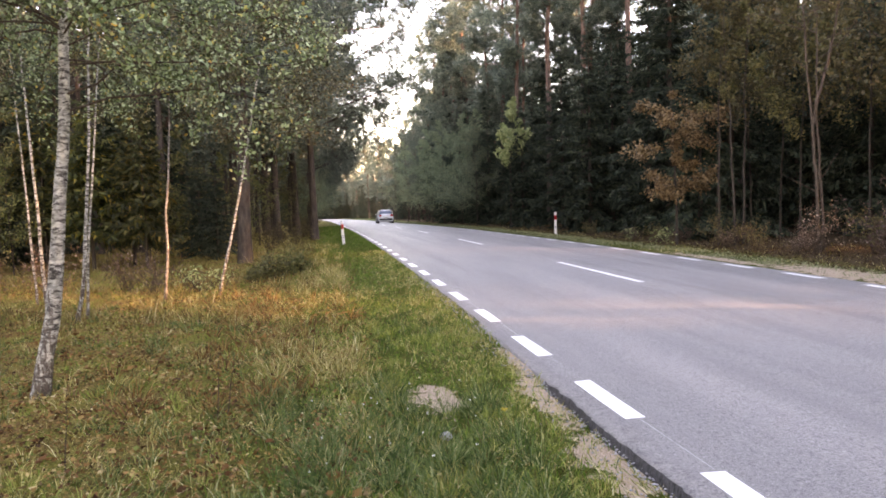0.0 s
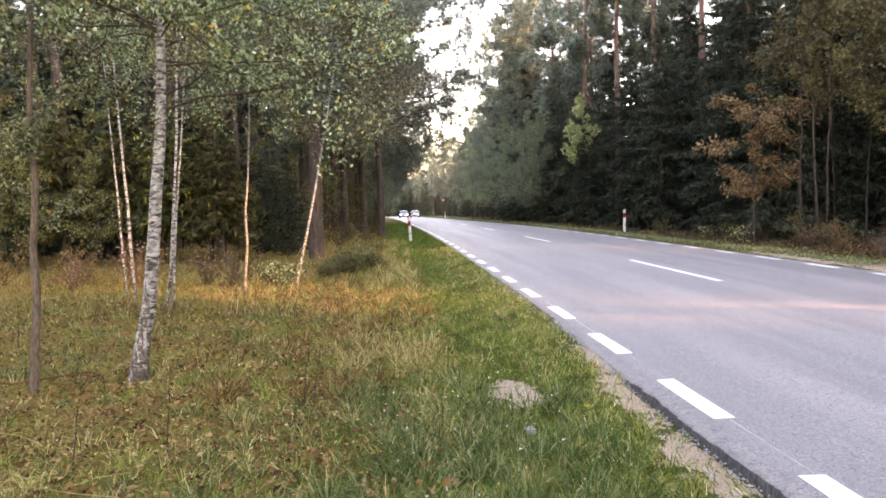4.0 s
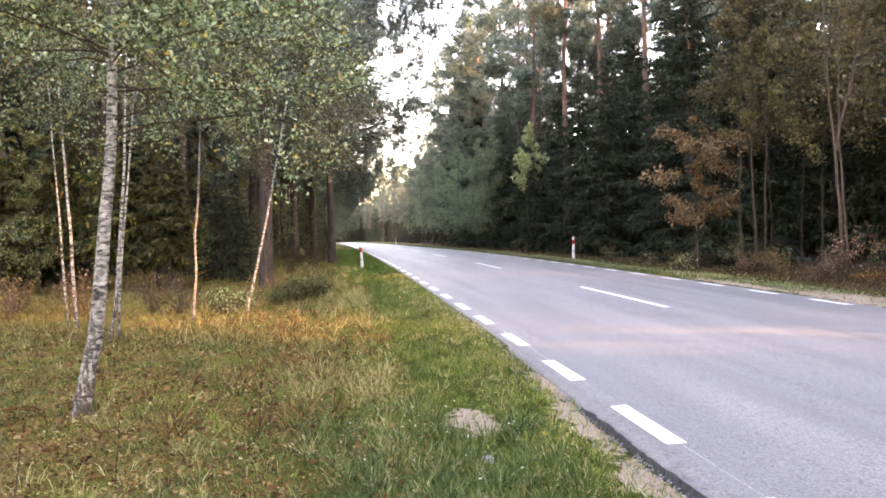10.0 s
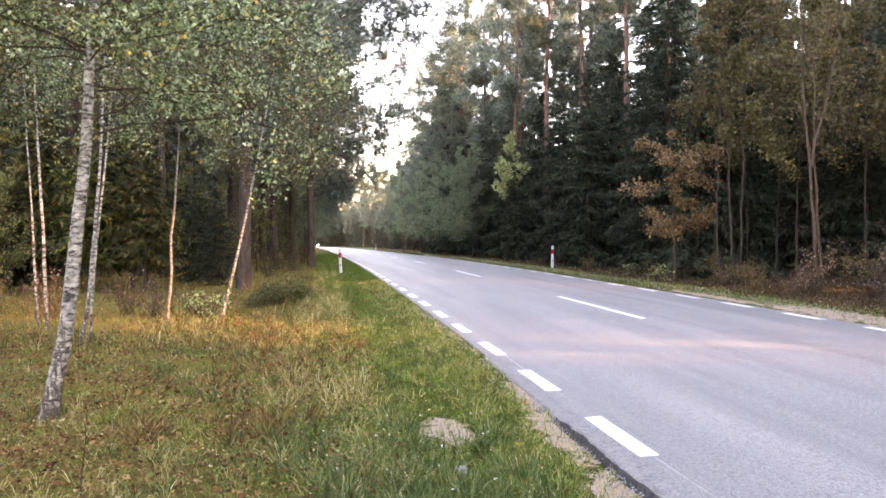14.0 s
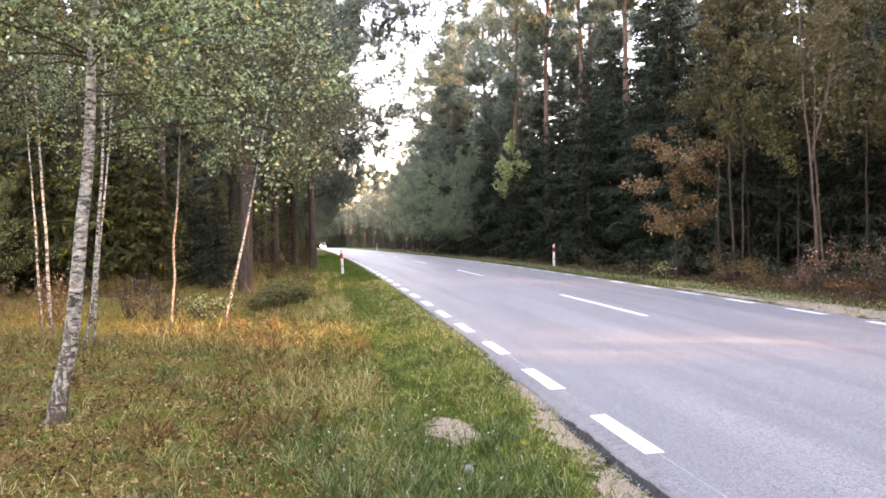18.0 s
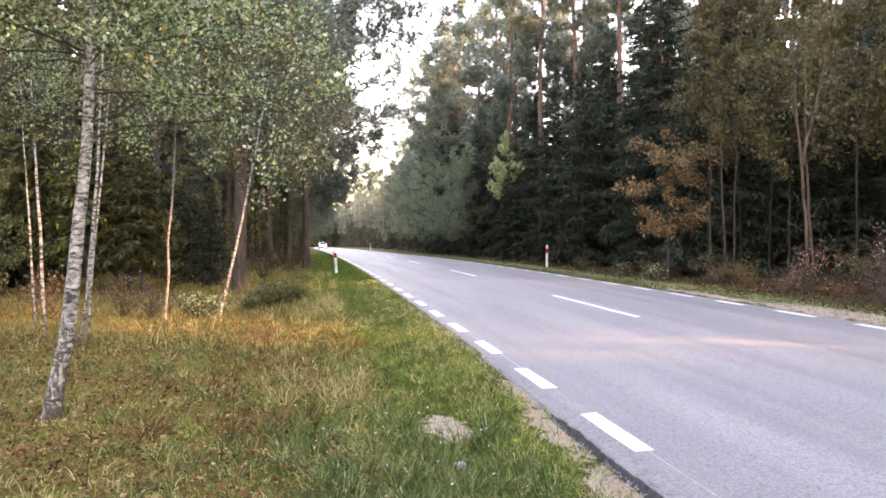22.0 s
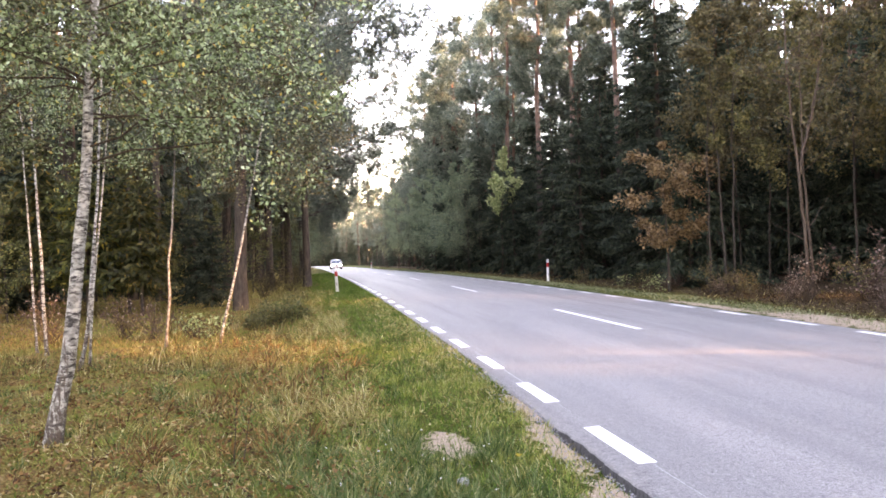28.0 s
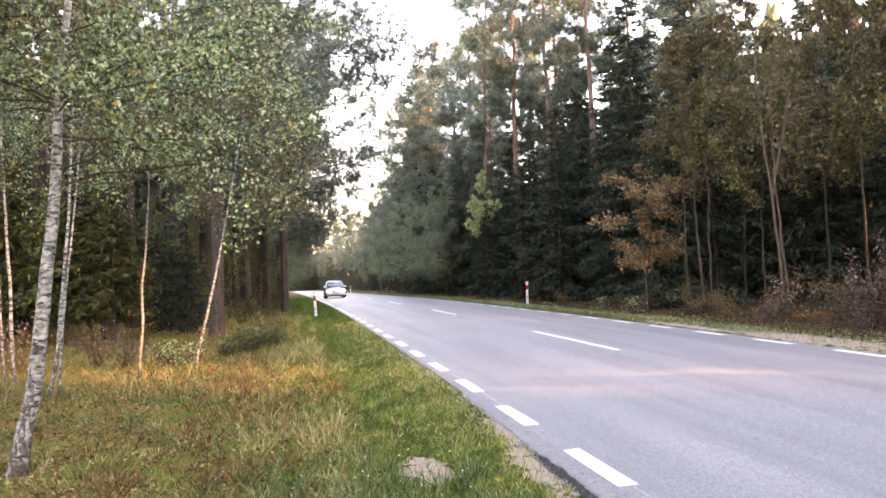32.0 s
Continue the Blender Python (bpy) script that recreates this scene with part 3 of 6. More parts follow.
def spruce(name, seed, height, spread, needle=None, label="", whorls=26, base=0.04, dense=13, size=1.0):
    """A spruce: straight trunk, whorls of drooping boughs, hanging needle sprays."""
    rng = np.random.default_rng(seed)
    root = new(name)
    t = np.linspace(0, 1, 8)
    line = np.stack([t * 0, t * 0, t * height - 0.15 * (t == 0)], 1)
    V, F = tubes([(line, 0.012 * height * (1 - 0.93 * t) + 0.005)], 7)
    under("trunk", mesh_of("trunk", V, F, SPRUCE_BARK), root)
    limbs, B, T, W = [], [], [], []
    for k in range(whorls):
        f = base + (0.985 - base) * (k / (whorls - 1)) ** 0.9
        reach = spread * (1 - f) ** 0.75 * rng.uniform(0.8, 1.12) + 0.12
        m = 6 if f < 0.8 else 4
        for q in range(m):
            a = 2 * np.pi * (q + rng.uniform(-0.35, 0.35)) / m + k * 1.7
            ln = reach * rng.uniform(0.6, 1.15)
            hd = np.array([np.cos(a), np.sin(a), 0.25 - 0.55 * (1 - f)])
            b = curve_line((0, 0, f * height + rng.normal() * 0.2), hd, ln, 4, rng, 0.09, -0.03 + 0.08 * f)
            if size < 1.5 or q == 0:
                limbs.append((b, np.linspace(0.02 * (1.2 - f), 0.004, 5)))
            k2 = max(3, int(dense * ln / 1.5))
            P = along(b, np.linspace(0.12, 1, k2))
            out = unit(b[-1] - b[0])
            sd = unit(np.cross(out, [0, 0, 1.0]))
            for sgn in (-1, 1, 0):
                d = out * 0.55 + sd * sgn * rng.uniform(0.5, 1.0, (k2, 1)) + rng.normal(size=(k2, 3)) * 0.25 + [0, 0, -0.28]
                L = (0.2 + 0.42 * ln / 2.2 * (1.1 - np.linspace(0.12, 1, k2)))[:, None] * rng.uniform(0.6, 1.4, (k2, 1))
                B.append(P)
                T.append(P + unit(d) * L * (0.7 + 0.3 * size))
                W.append((0.075 + 0.05 * rng.random(k2)) * size)
    V, F = tubes(limbs, 3)
    tagged(under("limb_work", mesh_of("limb_work", V, F, SPRUCE_BARK), root), kind="stuff")
    B, T, W = np.concatenate(B), np.concatenate(T), np.concatenate(W)
    M = (B + T) / 2 + rng.normal(size=B.shape) * 0.03
    V1, F1 = blades(B, T, W, rng)
    V2, F2 = blades(M, T + rng.normal(size=B.shape) * 0.1 - [0, 0, 0.06], W * 0.8, rng)
    under("crown", mesh_of("crown", np.concatenate([V1, V2]), np.concatenate([F1, F2 + len(V1)]), needle or SPRUCE_NEEDLE, False), root)
    return tagged(root, label, "spruce tree")


def forked_tree():
    """Two stems from one root, the farther one parting into a long and a short arm, with thin leaves above."""
    rng = np.random.default_rng(56)
    root = new("forked_tree")
    stems = [([(0.05, 0, -0.1), (0.0, 0, 1.2), (-0.1, 0.02, 2.3), (-0.16, 0, 3.2), (-0.3, 0, 4.3), (-0.48, -0.05, 5.9), (-0.55, -0.1, 7.6)], [0.058, 0.042, 0.038, 0.035, 0.028, 0.02, 0.009]),
             ([(-0.15, 0, 3.15), (0.02, 0.05, 3.9), (0.38, 0.1, 4.9), (0.6, 0.1, 6.0), (0.75, 0.1, 7.2)], [0.042, 0.038, 0.032, 0.022, 0.01]),
             ([(0.3, 0.15, -0.1), (0.26, 0.15, 1.0), (0.13, 0.12, 2.2), (0.03, 0.1, 3.4), (0.05, 0.15, 5.2), (0.1, 0.2, 6.8)], [0.046, 0.036, 0.032, 0.025, 0.016, 0.008])]
    twigs, spots = [], []
    for pts, rad in stems:
        fine = along(np.array(pts, float), np.linspace(0, 1, 19)) + rng.normal(size=(19, 3)) * 0.012
        V, F = tubes([(fine, np.interp(np.linspace(0, 1, 19), np.linspace(0, 1, len(rad)), rad))], 8)
        under("stem", mesh_of("stem", V, F, PALE_BARK), root)
        for k in range(9):
            a = rng.uniform(0, 2 * np.pi)
            b = curve_line(along(fine, [rng.uniform(0.55, 1)])[0], (np.cos(a), np.sin(a), 0.5), rng.uniform(0.7, 1.7), 5, rng, 0.15)
            twigs.append((b, np.linspace(0.012, 0.003, 6)))
            spots.append(b)
            for q in range(4):
                c = curve_line(along(b, [rng.uniform(0.3, 1)])[0], rng.normal(size=3), rng.uniform(0.25, 0.6), 3, rng, 0.2)
                twigs.append((c, np.linspace(0.005, 0.002, 4)))
                spots.append(c)
    for z, a, ln in ((1.5, 2.9, 1.0), (1.75, 0.3, 1.1), (2.4, 3.4, 0.8)):
        twigs.append((curve_line((0, 0.05, z), (np.cos(a), np.sin(a), 0.45), ln, 5, rng, 0.12), np.linspace(0.014, 0.003, 6)))
    V, F = tubes(twigs, 4)
    tagged(under("twig_work", mesh_of("twig_work", V, F, PALE_BARK), root), kind="stuff")
    P = np.concatenate([along(t, rng.uniform(0.2, 1, 7)) + rng.normal(size=(7, 3)) * 0.12 for t in spots])
    V, F = leaves_at(P, 0.1, rng)
    under("crown", mesh_of("crown", V, F, OLIVE_LEAF, False), root)
    return tagged(root, "forked tree with light brown bark and thin olive leaves", "tree")


def bush(name, seed, height, leaf, count, leaf_size, label, twig_mat=None):
    rng = np.random.default_rng(seed)
    root = new(name)
    lines = []
    for k in range(16):
        a = rng.uniform(0, 2 * np.pi)
        lines.append((curve_line((rng.normal() * 0.08, rng.normal() * 0.08, -0.05), (np.cos(a) * 0.6, np.sin(a) * 0.6, 1.0), height * rng.uniform(0.55, 1.05), 6, rng, 0.16, 0.02), np.linspace(0.012, 0.003, 7)))
        for q in range(3):
            s = along(lines[-1][0], [rng.uniform(0.3, 0.95)])[0]
            lines.append((curve_line(s, rng.normal(size=3) + (0, 0, 0.7), height * rng.uniform(0.15, 0.35), 4, rng, 0.2, 0.02), np.linspace(0.006, 0.002, 5)))
    V, F = tubes(lines, 4)
    tagged(under("twig_work", mesh_of("twig_work", V, F, twig_mat or TWIG), root), kind="stuff")
    per = max(1, count // len(lines))
    P = np.concatenate([along(p, rng.uniform(0.35, 1, per)) + rng.normal(size=(per, 3)) * 0.05 for p, _ in lines])
    V, F = leaves_at(P, leaf_size, rng)
    under("foliage", mesh_of("foliage", V, F, leaf, False), root)
    return tagged(root, label, "bush")


def stand(ob, x, y, turn=0.0, scale=1.0, sink=0.0):
    ob.matrix_basis = pose(x, y, ground_z(x, y) - sink, 0, 0, turn) @ Matrix.Scale(scale, 4)
    return ob


def again(ob, x, y, turn, scale):
    c = copy_thing(ob, Matrix.Identity(4))
    return stand(c, x, y, turn, scale)

# ---- structure: ground, road, markings ----


def build_ground():
    ys = np.concatenate([np.linspace(-900, -60, 12), np.linspace(-50, 0, 11), np.linspace(1, 30, 59), np.linspace(31, 80, 50), np.linspace(85, 320, 40), np.linspace(400, 1500, 8)])
    us = np.concatenate([np.linspace(-900, -80, 10), np.linspace(-70, -14, 20), np.linspace(-13, -1.2, 48), [-1.0, -0.8, -0.6, -0.5, -0.42, -0.36, -0.3, -0.25, -0.2, -0.14, 0.5, 3.17, 6.0, 6.75, 6.85, 6.95, 7.1], np.linspace(7.4, 14, 24), np.linspace(16, 70, 18), np.linspace(80, 900, 10)])
    V = np.array([(u + bend(y), y, ground_z(u + bend(y), y)) for y in ys for u in us])
    k = len(us)
    i = (np.arange(len(ys) - 1)[:, None] * k + np.arange(k - 1)[None, :]).ravel()
    ob = new("ground", mesh_of("ground", V, np.stack([i, i + 1, i + k + 1, i + k], 1), SOIL))
    tagged(ob, "mossy forest verge with grass and leaf litter", "ground", kind="structure")


def build_road():
    ys = np.concatenate([np.linspace(-900, -20, 23), np.arange(-19, 2, 1.0), np.arange(2, 8, 0.05), np.arange(8, 16, 0.14), np.arange(16, 60, 1.0), np.arange(60, 330, 5.0)])
    V, F = [], []
    prof = [-0.34, -0.3, 0.0, 1.0, 2.0, 3.0, 3.17, 3.34, 4.3, 5.4, 6.47, 6.75, 6.78]
    k = len(prof) + 2
    for y in ys:
        rag = (noise.noise((y * 1.7, 0.4, 2.0)) * 0.03 + noise.noise((y * 7.0, 3.4, 2.0)) * 0.02 + noise.noise((y * 17.0, 7.4, 2.0)) * 0.018) if y < 40 else 0.0
        for i, u in enumerate([-0.362, *prof, 6.82]):
            e = rag * max(0.0, 1 - (u + 0.37) / 0.3) + edge(y) + 0.34 if u < 0 else 0.0
            z = road_z(u, y) - (0.13 if i in (0, k - 1) else 0.012 if i in (1, k - 2) else 0)
            V.append((u + e + bend(y), y, z))
    for r in range(len(ys) - 1):
        for i in range(k - 1):
            a = r * k + i
            F.append((a, a + 1, a + k + 1, a + k))
    me = mesh_of("road", V, np.array(F), ASPHALT)
    me.materials.append(EDGE_SHADE)
    me.polygons.foreach_set("material_index", np.array([1 if f % (k - 1) == 0 and ys[f // (k - 1)] < 5.6 else 0 for f in range(len(F))], np.int32))
    road = new("road", me)
    tagged(road, "worn grey asphalt country road with crumbling edge", "road", kind="structure")
    return road


def stripe(u0, u1, y0, y1, seed, paint=None):
    """A painted dash that follows the road's surface, its ends a little uneven."""
    rng = random.Random(seed)
    k = max(2, int((y1 - y0) / 0.5) + 1)
    V, F = [], []
    for i in range(k):
        y = y0 + (y1 - y0) * i / (k - 1)
        for u in (u0, u1):
            e = rng.uniform(-0.006, 0.006)
            yy = y + (rng.uniform(-0.012, 0.012) if i in (0, k - 1) else 0)
            V.append((u + e + bend(yy), yy, road_z(u, yy) + 0.005))
    for i in range(k - 1):
        F.append((2 * i, 2 * i + 1, 2 * i + 3, 2 * i + 2))
    return mesh_of("edge_dash", V, np.array(F), paint or LINE, False)


def build_markings(road):
    for i in range(-16, 62):
        y = 5.45 + 2 * i
        under("edge_dash", stripe(0.0, 0.15, y - 1.03, y, i), road)
    for i in range(-16, 62):
        y = 11.73 + 2 * i
        under("edge_dash", stripe(XF - 0.08, XF + 0.1, y - 1.03, y, 500 + i), road)
    for i in range(-4, 14):
        y = 14.99 + 11.82 * i
        under("centre_dash", stripe(XC - 0.06, XC + 0.06, y - 4.2, y, 900 + i), road)
    for i in range(-1, 3):
        y = 5.45 + 2 * i
        under("guide_line", stripe(0.096, 0.104, y + 0.03, y + 0.94, 1200 + i, FADED_LINE), road, "thin faded white setting-out line")


def sandy(x, y):
    """How bare the ground is at a place."""
    d = min(math.hypot((x - cx) / rx, (y - cy) / ry) for cx, cy, rx, ry in SAND_SPOTS)
    return d + 0.45 * noise.noise((x * 6, y * 6, 1.0)) < 1.0


build_ground()
ROAD = build_road()
build_markings(ROAD)

# ---- guide posts ----


def guide_post(label):
    root = new("guide_post")

    def slab(z0, z1, w, d, cut=0.0):
        bm = bmesh.new()
        pts = []
        for z, c in ((z0, 0), (z1, cut)):
            ring = []
            for sx, sy in ((-0.8, 1), (0.8, 1), (1, 0.5), (0.55, -1), (-0.55, -1), (-1, 0.5)):
                ring.append(bm.verts.new((sx * w / 2, sy * d / 2, z - (c if sy > 0 else 0))))
            pts.append(ring)
        k = len(pts[0])
        for i in range(k):
            bm.faces.new((pts[0][i], pts[0][(i + 1) % k], pts[1][(i + 1) % k], pts[1][i]))
        bm.faces.new(pts[0][::-1])
        bm.faces.new(pts[1])
        bmesh.ops.recalc_face_normals(bm, faces=bm.faces)
        bmesh.ops.bevel(bm, geom=bm.edges[:], offset=0.006, segments=2, affect='EDGES')
        return bm

    part("shaft", slab(-0.2, 0.66, 0.125, 0.085), WHITE_PLASTIC, root)
    part("red_band", slab(0.655, 0.855, 0.129, 0.089), RED_BAND, root, "red slanted reflective band")
    part("cap", slab(0.85, 1.03, 0.125, 0.085, 0.05), WHITE_PLASTIC, root)
    bm = bmesh.new()
    bmesh.ops.create_cube(bm, size=1, matrix=Matrix.Translation((0, -0.047, 0.755)) @ Matrix.Diagonal((0.045, 0.008, 0.15, 1)))
    part("reflector", bm, TAIL, root, "dark red reflector")
    for z in (0.3, 0.36):
        bm = bmesh.new()
        bmesh.ops.create_cube(bm, size=1, matrix=Matrix.Translation((0, -0.045, z)) @ Matrix.Diagonal((0.04, 0.004, 0.035, 1)))
        part("marking", bm, DARK_TRIM, root, "small dark marking bar")
    return tagged(root, label, "guide post", "roadside guide posts")


post = guide_post("white plastic guide post with red band")
post.matrix_basis = pose(-1.41, 29.5, ground_z(-1.41, 29.5), 0, -2.5, 0)
for px, py, tilt in ((8.23, 30.3, 0.5), (6.9, 120.0, 0.0)):
    copy_thing(post, pose(px, py, ground_z(px, py), 0, tilt, 0))

# ---- cars ----


def rounded_ring(hw, y0, y1, z, r, seg=4):
    pts = []
    for cx, cy, a0 in ((hw - r, y1 - r, 0), (-hw + r, y1 - r, 90), (-hw + r, y0 + r, 180), (hw - r, y0 + r, 270)):
        for s in range(seg + 1):
            a = radians(a0 + 90 * s / seg)
            pts.append((cx + r * math.cos(a), cy + r * math.sin(a), z))
    return pts


def loft(rings, cap=True):
    bm = bmesh.new()
    vs = [[bm.verts.new(p) for p in ring] for ring in rings]
    k = len(vs[0])
    for a, b in zip(vs, vs[1:]):
        for i in range(k):
            bm.faces.new((a[i], a[(i + 1) % k], b[(i + 1) % k], b[i]))
    if cap:
        bm.faces.new(vs[0][::-1])
        bm.faces.new(vs[-1])
    bmesh.ops.recalc_face_normals(bm, faces=bm.faces)
    return bm


def box(cx, cy, cz, sx, sy, sz, bev=0.01, m=None):
    bm = bmesh.new()
    bmesh.ops.create_cube(bm, size=1, matrix=Matrix.Translation((cx, cy, cz)) @ (m or Matrix.Identity(4)) @ Matrix.Diagonal((sx, sy, sz, 1)))
    if bev:
        bmesh.ops.bevel(bm, geom=bm.edges[:], offset=bev, segments=2, affect='EDGES')
    return bm


def car(name, paint, label, hatch=False, lamp=None, size=1.0):
    """A small saloon or hatchback, nose towards +y, wheels on z = 0."""
    root = new(name)
    tail = -2.1 if not hatch else -1.85
    st = [(tail, 0.62, 0.34, 0.84), (tail + 0.05, 0.76, 0.24, 0.95), (tail + 0.35, 0.83, 0.2, 1.0), (-1.0, 0.86, 0.18, 0.97), (0.0, 0.865, 0.18, 0.95),
          (0.85, 0.86, 0.18, 0.94), (1.3, 0.85, 0.18, 0.885), (1.75, 0.82, 0.19, 0.81), (2.05, 0.77, 0.2, 0.74), (2.17, 0.7, 0.22, 0.66), (2.24, 0.6, 0.26, 0.52)]
    if hatch:
        st[0], st[1], st[2] = (tail, 0.66, 0.32, 0.92), (tail + 0.05, 0.78, 0.24, 1.0), (tail + 0.3, 0.83, 0.2, 1.02)
    rings = []
    for y, w, lo, hi in st:
        ring = []
        for s in range(24):
            a = 2 * math.pi * s / 24
            c, q = math.cos(a), math.sin(a)
            x = w * math.copysign(abs(c) ** (0.42 if q > 0 else 0.2), c) * (1 - 0.09 * max(0.0, q) ** 2)
            z = (lo + hi) / 2 + (hi - lo) / 2 * math.copysign(abs(q) ** 0.62, q)
            ring.append((x, y, z))
        rings.append(ring)
    part("body", loft(rings), paint, root, smooth=True)
    rb, rt = (-1.62, -0.98) if not hatch else (-1.78, -1.35)
    part("cabin_glass", loft([rounded_ring(0.77, rb, 1.12, 0.88, 0.22), rounded_ring(0.735, rb + 0.2, 0.88, 1.03, 0.2), rounded_ring(0.64, rt - 0.05, 0.26, 1.36, 0.17), rounded_ring(0.59, rt + 0.06, 0.12, 1.42, 0.16)]),
         GLASS, root, "dark reflecting car windows", True)
    part("roof", loft([rounded_ring(0.64, rt - 0.02, 0.22, 1.385, 0.17), rounded_ring(0.625, rt + 0.04, 0.17, 1.43, 0.17), rounded_ring(0.52, rt + 0.16, 0.06, 1.466, 0.15), rounded_ring(0.3, rt + 0.4, -0.1, 1.48, 0.12)]), paint, root, "", True)
    for s in (-1, 1):
        for nm, a, b in (("front_pillar", (0.745 * s, 1.0, 0.93), (0.625 * s, 0.17, 1.4)), ("middle_pillar", (0.775 * s, -0.3, 0.93), (0.635 * s, -0.34, 1.4)), ("rear_pillar", (0.75 * s, rb + 0.15, 0.93), (0.625 * s, rt, 1.4))):
            V, F = tubes([(np.array([a, ((np.array(a) + b) / 2) + [0.012 * s, 0, 0.015], b]), [0.04, 0.036, 0.032])], 6)
            under(nm, mesh_of(nm, V, F, paint), root)
        part("mirror", box(0.9 * s, 0.66, 1.0, 0.17, 0.1, 0.12, 0.03), paint, root, "", True)
        part("headlight", box(0.55 * s, 2.12, 0.615, 0.36, 0.16, 0.15, 0.05, Matrix.Rotation(radians(-16 * s), 4, 'Z')), lamp or GLASS, root, "lit headlight" if lamp else "clear headlight", True)
        part("tail_lamp", box(0.6 * s, tail + 0.04, 0.76 if not hatch else 0.84, 0.3, 0.1, 0.15 if not hatch else 0.22, 0.03), TAIL, root, "red tail lamp")
        part("side_trim", box(0.862 * s, 0.0, 0.5, 0.03, 2.2, 0.07, 0.01), DARK_TRIM, root)
        # Matt strip added so the lower side stays dark instead of reflecting the road.
        part("sill_shade", box(0.855 * s, 0.03, 0.25, 0.03, 1.85, 0.14, 0.012), DARK_TRIM, root, "matt dark strip added in place of a dark reflection")
        part("door_seam", box(0.853 * s, -0.32, 0.62, 0.012, 0.012, 0.5, 0), BLACK, root)
        for q in (-0.15, -1.0):
            part("door_handle", box(0.858 * s, q - 0.15, 0.8, 0.03, 0.15, 0.03, 0.008), DARK_TRIM, root)
    part("grille", box(0, 2.2, 0.6, 0.6, 0.1, 0.13, 0.02), DARK_TRIM, root, "dark radiator grille with pale rim")
    part("grille_rim", box(0, 2.2, 0.672, 0.66, 0.11, 0.026, 0.006), CHROME, root, "bright chrome strip")
    part("grille_rim", box(0, 2.2, 0.53, 0.66, 0.12, 0.026, 0.006), CHROME, root, "bright chrome strip")
    for gz in (0.57, 0.6, 0.63):
        part("grille_bar", box(0, 2.253, gz, 0.58, 0.012, 0.008, 0.002), ALLOY, root)
    part("badge", box(0, 2.258, 0.6, 0.07, 0.012, 0.07, 0.02), CHROME, root, "plain round badge")
    part("front_bumper", box(0, 2.14, 0.36, 1.5, 0.26, 0.22, 0.07), paint, root, "", True)
    part("air_intake", box(0, 2.2, 0.235, 1.3, 0.12, 0.13, 0.02), DARK_TRIM, root)
    part("rear_bumper", box(0, tail + 0.02, 0.45, 1.42, 0.2, 0.2, 0.05), paint if not hatch else DARK_TRIM, root, "", True)
    for y, nm in ((2.28, "front_plate"), (tail - 0.09, "rear_plate")):
        plate = part(nm, box(0, y, 0.44 if y > 0 else 0.62, 0.52, 0.016, 0.115, 0.004), PLATE, root, "white number plate with blank bars")
        for k in range(6):
            part("bar", box(-0.19 + 0.075 * k, y + math.copysign(0.011, y), 0.44 if y > 0 else 0.62, 0.04, 0.006, 0.06, 0), BLACK, plate)
    part("wiper", box(0.15, 0.95, 1.0, 0.9, 0.02, 0.02, 0.004), BLACK, root)
    wheels = []
    for s in (-1, 1):
        for y in (1.32, -1.25 if not hatch else -1.15):
            # Black disc on the body stands in for the wheel well's shade.
            bm = bmesh.new()
            bmesh.ops.create_cone(bm, cap_ends=True, segments=28, radius1=0.335, radius2=0.335, depth=0.05, matrix=Matrix.Translation((0.845 * s, y, 0.32)) @ Matrix.Rotation(radians(90), 4, 'Y'))
            part("arch_shade_disc", bm, BLACK, root, "black disc standing in for the wheel arch's shade")
            wheel = new("wheel")
            wheel.parent = root
            wheel.matrix_basis = pose(0.765 * s, y, 0.305)
            V, F = [], []
            prof = [(-0.09, 0.2), (-0.095, 0.28), (-0.06, 0.305), (0.06, 0.305), (0.095, 0.28), (0.09, 0.2)]
            for k in range(28):
                a = 2 * math.pi * k / 28
                V += [(o, r * math.cos(a), r * math.sin(a)) for o, r in prof]
            for k in range(28):
                for j in range(5):
                    a, b = k * 6 + j, ((k + 1) % 28) * 6 + j
                    F.append((a, a + 1, b + 1, b))
            under("tyre", mesh_of("tyre", V, np.array(F), BLACK), wheel)
            bm = bmesh.new()
            bmesh.ops.create_cone(bm, cap_ends=True, segments=24, radius1=0.2, radius2=0.19, depth=0.03, matrix=Matrix.Translation((0.075 * s, 0, 0)) @ Matrix.Rotation(radians(90), 4, 'Y'))
            for k in range(7):
                a = 2 * math.pi * k / 7
                bmesh.ops.create_cube(bm, size=1, matrix=Matrix.Translation((0.093 * s, 0.1 * math.cos(a), 0.1 * math.sin(a))) @ Matrix.Rotation(a, 4, 'X') @ Matrix.Diagonal((0.02, 0.16, 0.03, 1)))
            part("rim", bm, ALLOY, wheel, "grey alloy rim")
            wheels.append((wheel, 0.765 * s, y))
    if size != 1.0:
        for ob in root.children_recursive:
            if ob.data:
                ob.data.transform(Matrix.Scale(size, 4))
            ob.location = ob.location * size
    return tagged(root, label, "car", "cars on the road"), [(w, wx * size, wy * size, 0.305 * size) for w, wx, wy in wheels]


GREEN_CAR, GREEN_WHEELS = car("green_saloon", GREEN_PAINT, "dark green saloon car with lit headlights on road", False, LAMP_ON, 1.05)
SILVER_CAR, SILVER_WHEELS = car("silver_hatchback", SILVER_PAINT, "silver hatchback driving away on the road", True)
FAR_CAR, FAR_WHEELS = car("white_saloon", GLARE_WHITE_PAINT, "far-off car with bright headlights, its white body standing in for glare", False, LAMP_FAR)

# ---- the near birches and saplings ----


